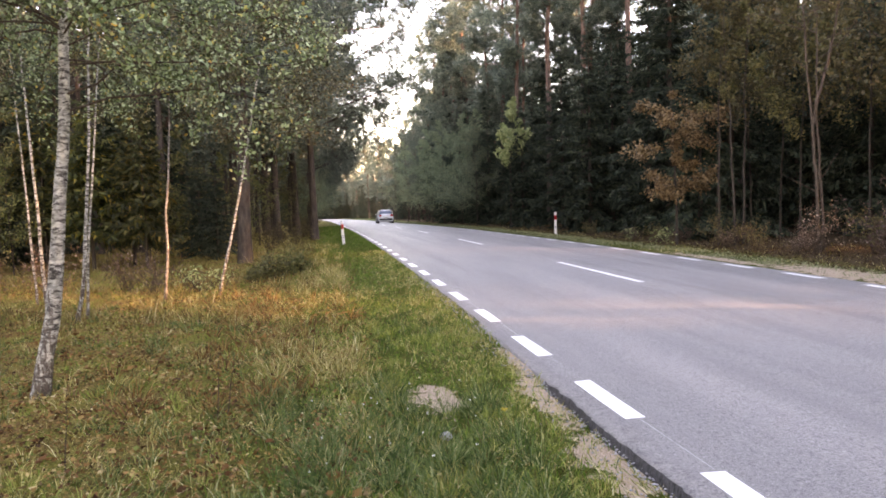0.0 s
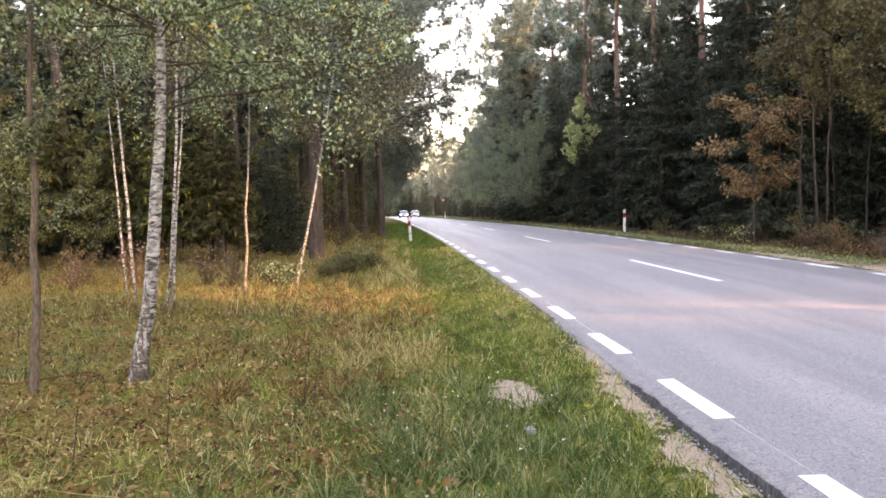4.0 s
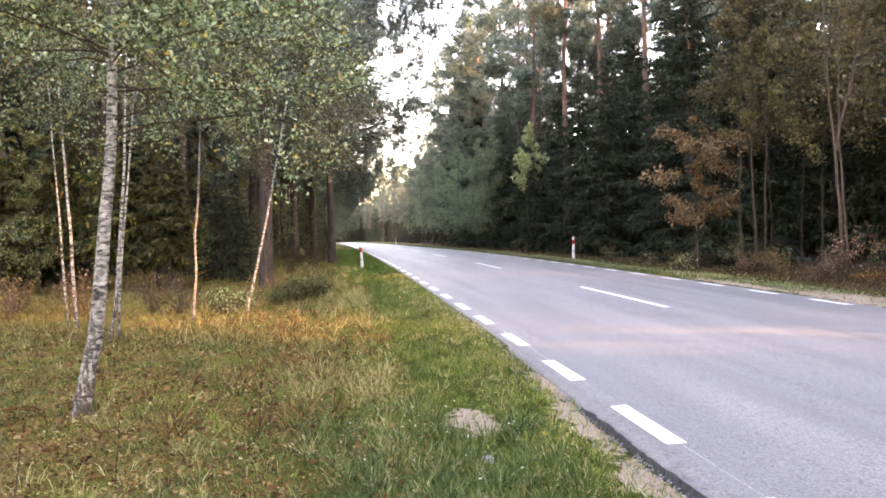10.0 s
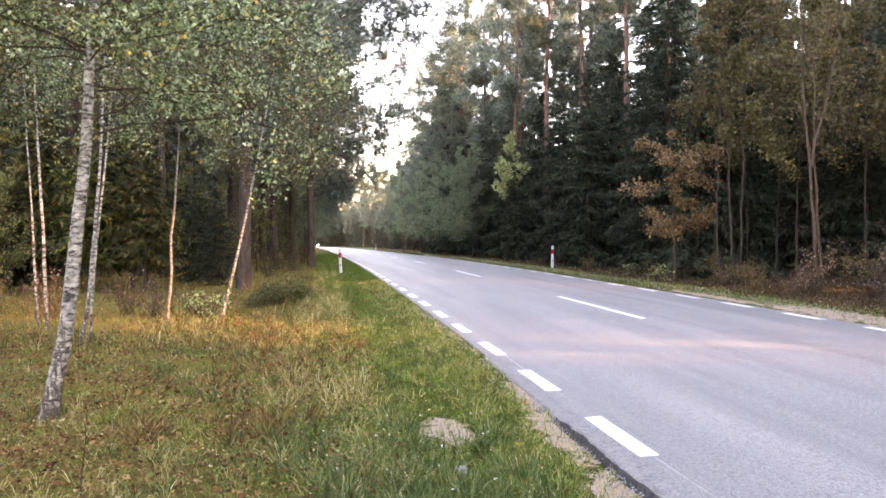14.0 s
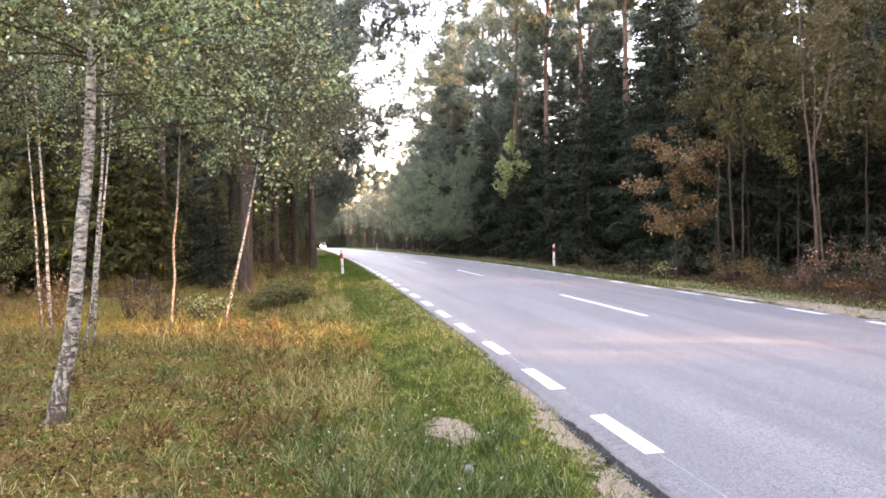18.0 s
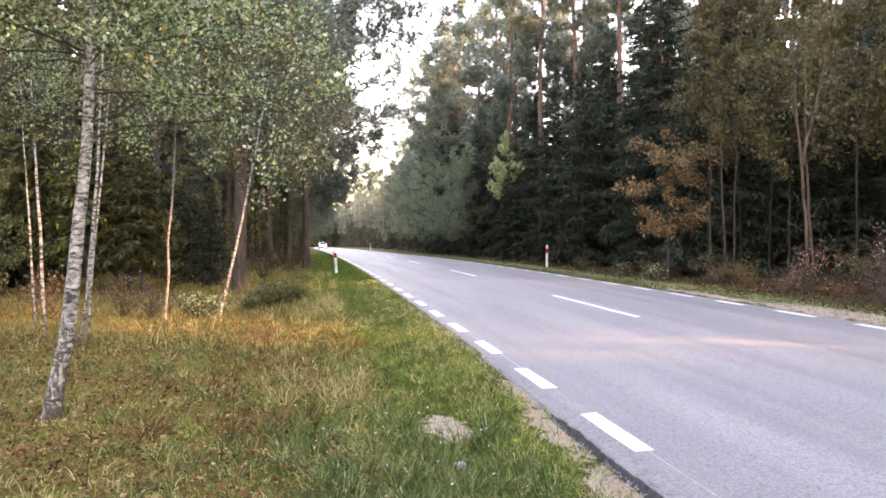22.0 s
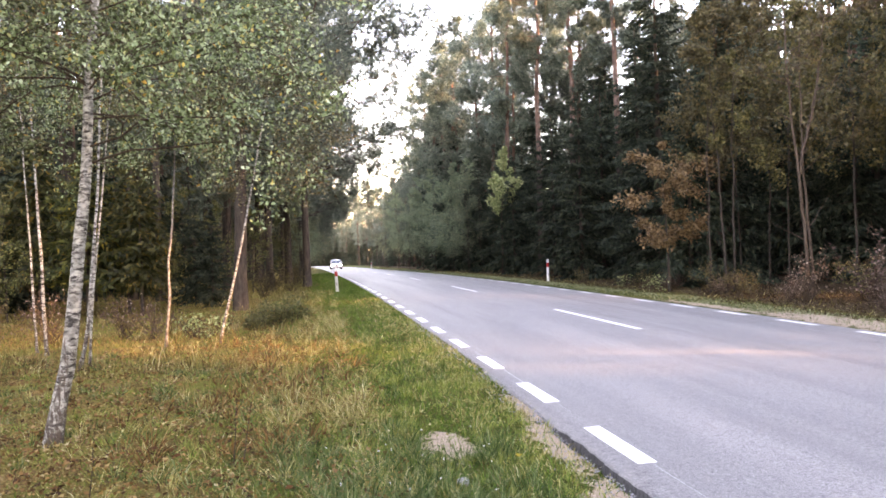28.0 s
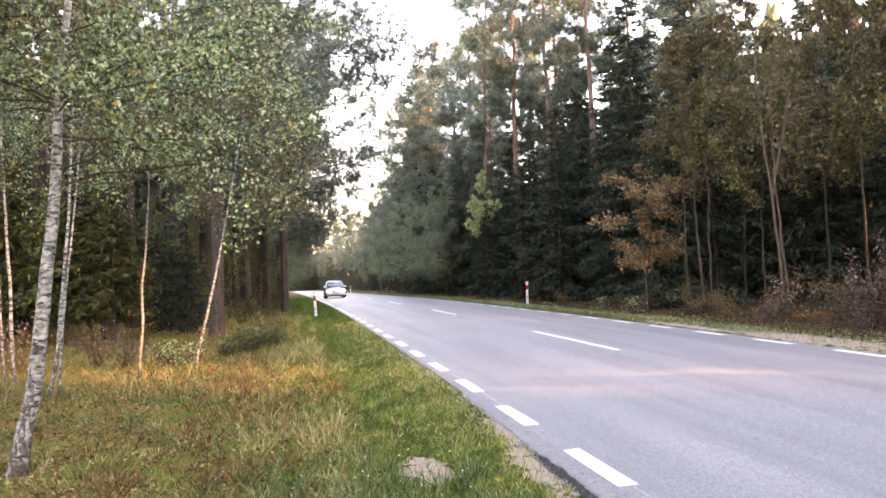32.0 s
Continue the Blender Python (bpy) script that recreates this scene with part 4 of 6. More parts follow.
def near_trees():
    bt, st = "birch tree", "birch_sapling"
    stand(broadleaf("birch_tree", 11, 6.6, 0.071, BIRCH_BARK, BIRCH_LEAF, 42000, 0.043, 0.47, 1.22, label="slender birch with white flaking bark and green leaves", category=bt, branches=36, lift=-0.1,
                    shape=[(0, 0), (0.09, 0.35), (0.17, 0.69), (0.21, 0.99), (0.26, 1.43), (0.29, 1.79), (0.34, 2.16), (0.42, 2.98), (0.45, 3.32)], apart=True, low=1.6, rise=0.7, clump=0.088,
                    extra=[(2.45, 0.2, 2.3), (2.6, -0.5, 2.2), (2.85, 0.6, 2.5), (3.0, 0.0, 2.6), (3.2, -0.9, 2.2), (3.3, 0.9, 2.4), (3.5, 0.3, 2.3), (3.8, -0.3, 2.4), (2.9, 1.2, 2.2), (3.1, 2.6, 2.0), (3.2, 3.4, 2.0)]), -4.53, 6.4)
    stand(broadleaf("young_tree", 18, 6.0, 0.04, LICHEN_BARK, BIRCH_LEAF, 17000, 0.043, 0.48, 1.0, label="young tree with slim grey-brown trunk and green leaves", branches=24, lift=-0.06,
                    shape=[(0, 0), (0.05, 0.5), (0.1, 0.8), (0.08, 1.3), (0.14, 1.83), (0.11, 2.3), (0.16, 2.87)], apart=True, low=1.5, rise=0.7, clump=0.14,
                    extra=[(1.5, 0.5, 0.45), (1.8, 3.5, 0.5), (2.1, 5.0, 0.6), (2.3, 2.0, 0.7), (2.5, 0.2, 0.8), (2.6, 3.3, 0.8)]), -5.35, 6.25)
    stand(broadleaf(st, 12, 5.8, 0.025, RED_BIRCH_BARK, SAPLING_LEAF, 11250, 0.048, 0.56, 1.0, label="thin young birch, its bare trunk caught by low sun", category=bt, branches=18, lift=-0.05, rise=0.5,
                    shape=[(0, 0), (0.07, 0.56), (0.11, 1.04), (0.08, 1.43), (0.16, 2.0), (0.21, 2.67), (0.23, 2.96)], apart=True, low=1.3), -4.8, 12.35)
    stand(broadleaf(st, 13, 5.8, 0.027, BIRCH_BARK, SAPLING_LEAF, 13750, 0.048, 0.47, 1.2, label="thin leaning birch with pale trunk", category=bt, branches=22, lift=-0.06, rise=0.45,
                    shape=[(0, 0), (0.12, 0.41), (0.24, 0.91), (0.36, 1.41), (0.46, 1.9), (0.54, 2.35)], apart=True, low=1.3), -3.95, 12.55)
    stand(broadleaf(st, 14, 6.5, 0.03, BIRCH_BARK, SAPLING_LEAF, 6250, 0.048, 0.6, 0.7, label="thin young birch with white trunk", category=bt, branches=14, apart=True,
                    shape=[(0, 0), (-0.03, 0.83), (-0.05, 1.75), (-0.08, 2.66), (-0.1, 3.38)]), -6.57, 12.1)
    stand(broadleaf(st, 15, 6.0, 0.021, BIRCH_BARK, SAPLING_LEAF, 4375, 0.048, 0.6, 0.7, label="very thin pale birch stem", category=bt, branches=11, apart=True,
                    shape=[(0, 0), (-0.04, 0.86), (-0.07, 1.8), (-0.11, 2.74)]), -6.86, 12.5)
    stand(broadleaf(st, 16, 6.2, 0.029, BIRCH_BARK, SAPLING_LEAF, 6250, 0.048, 0.56, 0.8, label="thin birch stem curving up from the grass", category=bt, branches=14, apart=True,
                    shape=[(0, 0), (0.15, 0.43), (0.21, 1.14), (0.28, 1.93), (0.34, 2.56), (0.36, 2.99)]), -5.55, 10.3)
    stand(broadleaf(st, 17, 5.8, 0.021, BIRCH_BARK, SAPLING_LEAF, 4375, 0.048, 0.56, 0.7, label="thin pale birch stem in the grass", category=bt, branches=11, apart=True,
                    shape=[(0, 0), (0.05, 0.66), (0.13, 1.4), (0.21, 2.06), (0.28, 2.63)]), -5.52, 10.75)
    t = broadleaf("birch_tree", 19, 8.5, 0.1, BIRCH_BARK, BIRCH_LEAF, 6500, 0.08, 0.4, 0.9, label="slim birch at the clearing's edge", category=bt, branches=16,
                  shape=[(0, 0), (-0.12, 1.52), (-0.16, 2.9), (-0.22, 4.1)])
    stand(t, -17.93, 19.4)
    again(t, -18.2, 21.6, 170, 0.8)
    again(t, -17.2, 21.9, 290, 0.75)
    again(t, -14.0, 20.8, 80, 0.7)


near_trees()

# ---- the forest ----
LEAN_PINE = pine("pine_tree", 30, 19.0, 0.27, 0.45, 3.0, "thick leaning pine at the clearing's edge", 900, shape=[(0, 0), (0.4, 1.66), (0.78, 3.34), (1.11, 4.99), (1.31, 6.62), (1.5, 12.0), (1.5, 19.0)], dead=12)
PINES = [pine("pine_tree", 31, 20.0, 0.2, 0.45, 2.9, "tall pine with reddish upper trunk", 2100, size=1.4),
         pine("pine_tree", 32, 22.0, 0.22, 0.52, 3.1, "tall straight pine with bare reddish trunk", 2100, size=1.4),
         pine("pine_tree", 33, 18.0, 0.16, 0.4, 2.7, "slender pine with dead lower twigs", 2100, dead=16, size=1.4)]
FAR_PINES = [pine("pine_tree", 36, 20.0, 0.2, 0.38, 3.0, "tall pine deep in the wood", 900, size=1.75, limb_count=26),
             pine("pine_tree", 37, 18.0, 0.18, 0.34, 2.9, "pine deep in the wood", 900, size=1.75, limb_count=26)]
EDGE_PINES = [pine("pine_tree", 34, 16.0, 0.2, 0.36, 5.2, "wide-limbed pine leaning over the road", 12000, (0.5, 0), dead=14, limb_count=60, toward=0.85, size=1.15, wide=True),
              pine("pine_tree", 35, 17.0, 0.2, 0.3, 4.2, "dark pine with long bare side branches", 10000, (0.4, 0), dead=18, limb_count=70, toward=0.55, size=1.15, wide=True)]
REACH_PINE = pine("pine_tree", 47, 17.0, 0.2, 0.34, 3.6, "roadside pine with long bare limbs reaching over the road", 9000, (0.3, 0), dead=16, limb_count=52, toward=0.5, size=1.05, wide=True,
                  reach=[(6.4, -0.1, 5.6, 0.12), (7.3, 0.1, 5.4, 0.05), (8.2, -0.2, 5.8, 0.1), (9.3, 0.15, 5.2, 0.0), (10.3, -0.1, 5.8, 0.05), (11.4, 0.1, 5.6, 0.0), (5.6, 0.3, 4.0, 0.2)])
ROAD_PINES = [pine("pine_tree", 38, 22.0, 0.22, 0.24, 3.1, "tall roadside pine with branches low down", 3300, dead=26, limb_count=60, toward=0.25, size=1.4),
              pine("pine_tree", 39, 23.0, 0.24, 0.3, 2.9, "tall blue-green pine beside the road", 3300, dead=26, limb_count=60, toward=0.25, size=1.4)]
SPRUCES = [spruce("spruce_tree", 41, 10.0, 2.3, label="dark dense spruce with boughs to the ground"),
           spruce("spruce_tree", 42, 13.5, 2.5, label="tall dark spruce at the forest edge", whorls=30),
           spruce("spruce_tree", 43, 7.0, 1.9, label="young dark green spruce", whorls=20)]
FAR_SPRUCES = [spruce("spruce_tree", 45, 12.0, 2.6, label="spruce deep in the wood", whorls=19, dense=5, size=2.2),
               spruce("spruce_tree", 46, 15.0, 2.8, label="tall spruce deep in the wood", whorls=21, dense=5, size=2.2)]
GOLD_SPRUCE = spruce("spruce_tree", 44, 4.6, 1.5, SUNLIT_SPRUCE, "young spruce with sunlit yellow in its needles, bare lower trunk", 16, 0.23)
LEAFY = [broadleaf("alder_tree", 51, 11.0, 0.034, GREY_BARK, OLIVE_LEAF, 7600, 0.115, 0.34, 0.8, label="tall thin tree with olive autumn leaves", branches=24),
         broadleaf("alder_tree", 52, 9.0, 0.03, GREY_BARK, OLIVE_LEAF, 6600, 0.115, 0.32, 0.85, label="thin forest-edge tree with yellowing leaves", branches=22),
         broadleaf("alder_tree", 53, 9.5, 0.05, GREY_BARK, HAZED_GREEN_LEAF, 14000, 0.085, 0.16, 0.75, label="slim roadside tree with green leaves paled by painted haze", branches=26)]
OAK = broadleaf("oak_tree", 54, 5.4, 0.05, GREY_BARK, BROWN_LEAF, 6800, 0.12, 0.25, 0.5, label="young oak with brown autumn leaves", category="oak tree", branches=6, rise=0.25, clump=0.2, lift=-0.03,
                extra=[(1.8, 3.3, 1.5), (1.9, 0.1, 1.2), (1.7, 4.4, 1.3), (2.1, 5.4, 1.2), (2.0, 2.4, 1.1), (3.2, 3.1, 1.7), (3.4, 0.0, 1.5), (3.5, 4.7, 1.4), (3.8, 5.6, 1.6), (4.2, 0.4, 1.6), (4.4, 2.6, 1.2), (4.0, 3.9, 1.4)])
YOUNG = broadleaf("young_tree", 55, 6.6, 0.045, GREY_BARK, YOUNG_LEAF, 4200, 0.13, 0.46, 0.62, label="young pale green tree before dark spruces", branches=20)
FORK = forked_tree()
THIN = broadleaf("alder_tree", 57, 7.5, 0.04, GREY_BARK, OLIVE_LEAF, 1500, 0.1, 0.6, 0.45, label="thin bare-stemmed young tree at the forest edge", branches=10, lean=(-0.6, 0.2))
UNDER = [broadleaf("young_tree", 58, 4.6, 0.025, GREY_BARK, UNDER_LEAF, 3600, 0.075, 0.12, 0.9, label="young olive-green broadleaf tree in the undergrowth", branches=22),
         broadleaf("young_tree", 59, 3.4, 0.02, GREY_BARK, UNDER_LEAF, 2600, 0.07, 0.08, 1.0, label="low leafy sapling in the undergrowth", branches=18)]
BUSHES = [bush("bush", 61, 1.5, REDDISH_LEAF, 500, 0.06, "thin reddish-brown roadside bush"),
          bush("bush", 62, 1.1, OLIVE_LEAF, 700, 0.06, "low olive bush at the forest edge"),
          bush("bush", 63, 0.7, YOUNG_LEAF, 190, 0.075, "small bright green shrub on the verge"),
          bush("bush", 64, 0.42, UNDER_LEAF, 2200, 0.05, "low spreading green shrub in the grass")]
PUT, PLACED = [], set()


def plant(kind, x, y, turn=0.0, s=1.0):
    """Set a tree down: the first of its kind itself, then copies."""
    PUT.append((x, y))
    if kind.name in PLACED:
        return again(kind, x, y, turn, s)
    PLACED.add(kind.name)
    return stand(kind, x, y, turn, s)


def edge_row(kinds, places, first=0):
    for i, (x, y, k, s) in enumerate(places, first):
        plant(kinds[k], x, y, 61 * y + 23 * i, s)


plant(LEAN_PINE, -15.4, 19.6)
plant(REACH_PINE, -2.75, 36.0)
for x, y, turn, s in ((-3.1, 56.0, 12, 0.85), (-3.4, 69.0, -14, 0.9), (-3.8, 84.0, 8, 0.9), (-4.2, 100.0, -6, 0.95)):
    plant(REACH_PINE, x, y, turn, s)
for x, y, k, turn, s in ((-4.5, 21.2, 0, 0, 1.0), (-4.6, 36.0, 1, 80, 1.0), (-5.3, 28.5, 1, 20, 0.95), (-6.4, 33.5, 0, 30, 1.0), (-3.8, 40.0, 1, 170, 1.1), (-6.0, 46.0, 1, 40, 1.2)):
    plant(EDGE_PINES[k], x, y, turn, s)
for x, y, k, turn, s in ((-4.4, 46.0, 0, -10, 0.95), (-3.3, 52.0, 1, 15, 0.95), (-4.9, 56.5, 0, 25, 1.0), (-5.4, 64.0, 1, -15, 1.0), (-5.9, 72.0, 0, 0, 1.0), (-6.4, 80.0, 1, 10, 1.0), (-7.0, 90.0, 0, 40, 1.0),
                         (12.4, 56.0, 1, 190, 0.95), (11.6, 65.5, 0, 150, 0.98), (11.2, 73.0, 1, 180, 0.93), (11.2, 81.0, 0, 200, 0.84), (11.1, 90.0, 1, 165, 0.7), (10.8, 99.0, 0, 185, 0.64)):
    plant(ROAD_PINES[k], x, y, turn, s)
# First three pines are unseen, added to cap the low sun's lane.
edge_row(PINES, ((31.0, -5.4, 1, 0.85), (34.0, -8.8, 1, 0.85), (37.0, -9.0, 1, 0.85), (-16.1, 19.8, 2, 1.0), (-13.2, 24.5, 1, 1.0), (12.5, 44.0, 1, 1.0), (11.2, 47.5, 0, 1.05), (13.4, 40.0, 1, 1.0), (14.6, 36.0, 1, 1.0), (15.0, 52.0, 0, 1.0), (16.0, 46.0, 0, 1.1), (11.5, 57.0, 2, 1.15), (10.8, 66.0, 1, 1.0), (10.4, 75.0, 0, 1.0), (-8.0, 27.0, 2, 0.9), (-11.0, 29.0, 0, 1.0), (-7.6, 38.0, 1, 1.0)))
edge_row(SPRUCES, ((-5.5, 22.8, 2, 0.42), (-6.3, 24.5, 2, 0.5), (-12.2, 24.4, 2, 0.5), (10.6, 36.0, 0, 0.95), (11.2, 25.2, 1, 1.0), (9.9, 41.5, 2, 1.0), (10.2, 31.0, 0, 0.95), (11.9, 28.4, 1, 0.85), (10.4, 46.0, 0, 0.9), (10.0, 51.0, 2, 1.2), (12.4, 33.5, 0, 1.0), (12.4, 23.0, 1, 0.95), (10.8, 22.3, 2, 1.0), (10.0, 57.0, 0, 0.95), (9.8, 63.0, 2, 1.3), (14.5, 27.0, 1, 0.9), (15.6, 40.0, 1, 1.1), (17.2, 44.5, 1, 1.15)))
edge_row(SPRUCES, ((13.4, 47.0, 1, 0.95), (14.0, 38.0, 0, 1.1), (15.5, 20.0, 2, 1.0), (16.5, 16.5, 2, 1.1)), 18)
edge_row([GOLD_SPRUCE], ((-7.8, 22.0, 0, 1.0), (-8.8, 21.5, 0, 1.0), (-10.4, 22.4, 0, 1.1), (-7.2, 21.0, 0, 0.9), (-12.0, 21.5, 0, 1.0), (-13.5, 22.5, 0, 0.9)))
# First seven are unseen, added to keep the low sun off the oak.
edge_row(FAR_SPRUCES, ((20.2, 13.6, 0, 1.0), (22.6, 12.6, 1, 0.9), (24.8, 11.6, 0, 1.0), (27.5, 10.6, 1, 0.9), (21.5, 15.2, 1, 0.8), (25.5, 14.0, 0, 1.0), (29.0, 12.5, 1, 0.9), (24.0, 36.0, 0, 1.0), (26.0, 39.0, 1, 1.0), (22.0, 33.0, 0, 0.9), (28.0, 42.0, 1, 1.0), (29.0, 38.0, 0, 1.0), (27.0, 34.0, 1, 0.9), (19.0, 60.0, 1, 1.0), (22.0, 66.0, 0, 1.0), (16.5, 57.0, 1, 0.9), (25.0, 72.0, 1, 1.0), (21.0, 52.0, 0, 1.1)))
edge_row(FAR_SPRUCES, ((24.0, 58.0, 1, 1.1), (15.0, 22.0, 0, 0.7), (17.0, 22.5, 1, 0.75), (18.5, 26.0, 0, 0.9), (20.0, 24.0, 1, 0.8), (22.5, 30.0, 0, 1.0), (16.5, 25.0, 0, 0.7), (19.5, 20.0, 0, 0.8), (17.5, 18.0, 1, 0.7), (23.0, 25.0, 1, 0.8), (20.5, 16.0, 0, 0.8)), 18)
edge_row(FAR_SPRUCES + FAR_PINES, ((-12.2, 30.5, 3, 1.1), (-15.5, 27.5, 2, 1.0), (-19.0, 30.0, 3, 1.1), (-22.5, 33.0, 2, 1.1), (-14.2, 34.5, 2, 1.1), (-10.2, 33.5, 1, 1.0), (-25.5, 30.5, 2, 1.15), (-18.2, 36.0, 1, 1.1), (-20.2, 26.0, 3, 0.95), (-9.3, 28.5, 3, 1.0), (-22.0, 24.0, 0, 0.8), (-24.0, 28.0, 1, 0.9), (-27.0, 30.0, 0, 0.9), (-25.0, 23.0, 2, 0.9), (-29.0, 27.0, 1, 0.9), (-21.0, 27.5, 3, 0.9), (-31.0, 35.0, 1, 1.0), (-23.0, 20.0, 0, 0.7)))
edge_row(FAR_SPRUCES + FAR_PINES, ((-26.5, 18.5, 1, 0.8), (-12.0, 26.0, 0, 0.7), (-13.5, 29.5, 0, 0.7), (-16.0, 26.0, 0, 0.8), (-18.5, 25.0, 1, 0.7)), 18)
edge_row(UNDER, ((-9.4, 22.5, 0, 1.0), (-10.6, 20.6, 1, 1.0), (-12.3, 19.4, 0, 0.9), (-13.6, 20.0, 1, 1.1), (-11.6, 23.0, 0, 1.2), (-17.0, 18.8, 1, 1.0), (-18.9, 20.2, 0, 1.0), (-20.5, 19.0, 1, 1.1), (-14.9, 23.4, 0, 1.2), (-8.0, 24.6, 1, 1.1), (-16.2, 24.2, 0, 1.3), (-21.5, 22.0, 0, 1.2), (-6.9, 26.0, 0, 1.0), (-5.0, 31.0, 0, 0.9), (-5.8, 27.5, 1, 1.1), (-4.9, 38.5, 0, 1.1), (-4.4, 48.0, 0, 1.2), (-4.1, 57.0, 0, 1.3)))
# Last three are unseen, added to thin the sunlight in its lane.
edge_row(UNDER, ((-4.2, 64.0, 0, 1.4), (-4.6, 72.0, 0, 1.5), (13.0, 2.6, 0, 0.8), (14.6, 3.3, 0, 1.0), (12.6, 4.4, 1, 0.9)), 18)
plant(OAK, 8.8, 20.2, 0, 0.95)
plant(YOUNG, 9.1, 41.5, 0, 1.2)
plant(FORK, 9.92, 15.3)
edge_row([THIN], ((9.72, 18.5, 0, 1.0), (9.45, 18.9, 0, 0.85), (10.05, 18.6, 0, 0.95)))
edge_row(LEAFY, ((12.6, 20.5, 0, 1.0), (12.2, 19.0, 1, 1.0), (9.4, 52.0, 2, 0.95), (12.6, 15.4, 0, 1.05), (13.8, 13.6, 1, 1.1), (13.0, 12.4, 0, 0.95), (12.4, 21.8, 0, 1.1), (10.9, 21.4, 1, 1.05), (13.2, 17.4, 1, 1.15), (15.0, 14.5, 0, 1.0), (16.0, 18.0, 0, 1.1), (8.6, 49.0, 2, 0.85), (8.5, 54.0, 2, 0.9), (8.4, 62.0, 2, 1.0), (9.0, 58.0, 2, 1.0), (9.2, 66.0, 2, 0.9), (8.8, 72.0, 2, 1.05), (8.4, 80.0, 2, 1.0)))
# The three round (15, 2) are unseen, added to roof the sun's lane.
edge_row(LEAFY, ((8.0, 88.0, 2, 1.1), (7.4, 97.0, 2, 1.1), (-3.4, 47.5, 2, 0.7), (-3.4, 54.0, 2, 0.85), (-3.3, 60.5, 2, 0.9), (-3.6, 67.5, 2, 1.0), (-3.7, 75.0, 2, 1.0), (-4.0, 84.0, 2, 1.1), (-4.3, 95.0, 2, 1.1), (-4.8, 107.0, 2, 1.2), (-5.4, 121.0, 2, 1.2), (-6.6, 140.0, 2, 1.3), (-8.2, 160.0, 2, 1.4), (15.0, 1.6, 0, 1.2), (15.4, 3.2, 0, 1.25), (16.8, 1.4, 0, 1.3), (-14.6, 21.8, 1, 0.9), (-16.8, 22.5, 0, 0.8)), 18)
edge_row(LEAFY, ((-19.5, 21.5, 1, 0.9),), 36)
edge_row(BUSHES, (*[(8.9 + 2.6 * ((k * 37) % 17) / 17, 11.8 + 0.52 * k, 0, 0.3 + 0.25 * ((k * 5) % 7) / 7) for k in range(24)],))
# First three bushes are unseen, added to keep low sun off the road.
edge_row(BUSHES, ((10.5, 3.4, 1, 1.3), (10.9, 2.6, 1, 1.4), (10.2, 4.0, 1, 1.1), (9.6, 15.0, 0, 1.0), (9.4, 18.5, 1, 1.0), (8.35, 20.3, 2, 1.0), (10.4, 13.6, 0, 1.1), (9.7, 12.4, 0, 1.2), (10.6, 12.6, 0, 1.4), (11.4, 11.8, 0, 1.6), (9.95, 12.0, 0, 1.5), (10.5, 11.6, 0, 1.6), (9.1, 16.6, 1, 0.8), (8.9, 21.8, 1, 0.7), (9.0, 24.0, 2, 0.8), (8.8, 27.5, 1, 0.7), (10.9, 14.6, 1, 1.1), (-4.2, 26.5, 1, 0.9)), 24)
edge_row(BUSHES, ((-3.4, 31.0, 1, 0.8), (-4.4, 33.5, 1, 1.2), (-3.3, 38.5, 1, 0.9), (-3.9, 43.5, 1, 1.3), (-3.2, 49.0, 1, 1.1), (-3.6, 56.0, 1, 1.4), (-3.9, 63.0, 1, 1.4), (-4.5, 13.4, 2, 0.9), (-4.2, 14.2, 2, 0.7), (-5.3, 13.9, 0, 0.6), (-3.6, 15.2, 3, 0.8), (-3.3, 15.8, 3, 1.2), (-2.95, 16.6, 3, 1.3), (-2.75, 17.6, 3, 1.1), (-6.0, 14.5, 0, 0.7), (-7.2, 14.0, 0, 0.8), (-9.0, 15.5, 1, 0.9), (-11.0, 16.0, 1, 1.0)), 42)
edge_row(BUSHES, ((-13.0, 17.0, 0, 0.9), (-15.0, 17.5, 1, 1.0), (-8.6, 14.2, 0, 0.6), (-12.4, 15.2, 1, 0.7)), 60)


def far_woods():
    """The depth of the woods beyond the single trees: trunks and masses of foliage as one thing on each side."""
    rng = np.random.default_rng(90)
    for x0, x1, y0, y1, k in ((-36, -17, 42, 150, 7000), (-46, -27, 24, 60, 3500), (27, 33, 16, 62, 3000), (-62, -34, -70, 250, 15000), (30, 52, -70, 250, 24000), (-60, 40, 262, 300, 16000)):
        P = np.stack([rng.uniform(x0, x1, k), rng.uniform(y0, y1, k), rng.random(k) ** 1.2], 1)
        # Right-hand woods raised, partly out of view, to hold off low sun and sky.
        P[:, 2] *= np.where((x0 == 30) & ((P[:, 1] < 85) | (P[:, 1] > 150)), 21, 14)
        lane = P[:, 1] - 7.5 + 0.53 * (P[:, 0] - 5.1)
        P = P[(lane > 1.4) | (lane < -2.0)]
        P[:, 2] += [fall(y) for y in P[:, 1]]
        V, F = leaves_at(P, 1.7, rng, 0.6, 0.55, 0.25)
        root = new("far_woods")
        under("foliage", mesh_of("foliage", V, F, SPRUCE_NEEDLE, False), root)
        lines = []
        for _ in range(160):
            x, y = rng.uniform(x0, x1), rng.uniform(y0, y1)
            if -1.8 < y - 7.5 + 0.53 * (x - 5.1) < 1.2:
                continue
            lines.append((np.array([(x, y, fall(y) - 0.3), (x + rng.normal() * 0.3, y, fall(y) + 16)]), [0.2, 0.1]))
        V, F = tubes(lines, 6)
        under("trunk_work", mesh_of("trunk_work", V, F, PINE_BARK), root)
        tagged(root, "dark depth of the pine and spruce woods", "forest", kind="stuff")


far_woods()


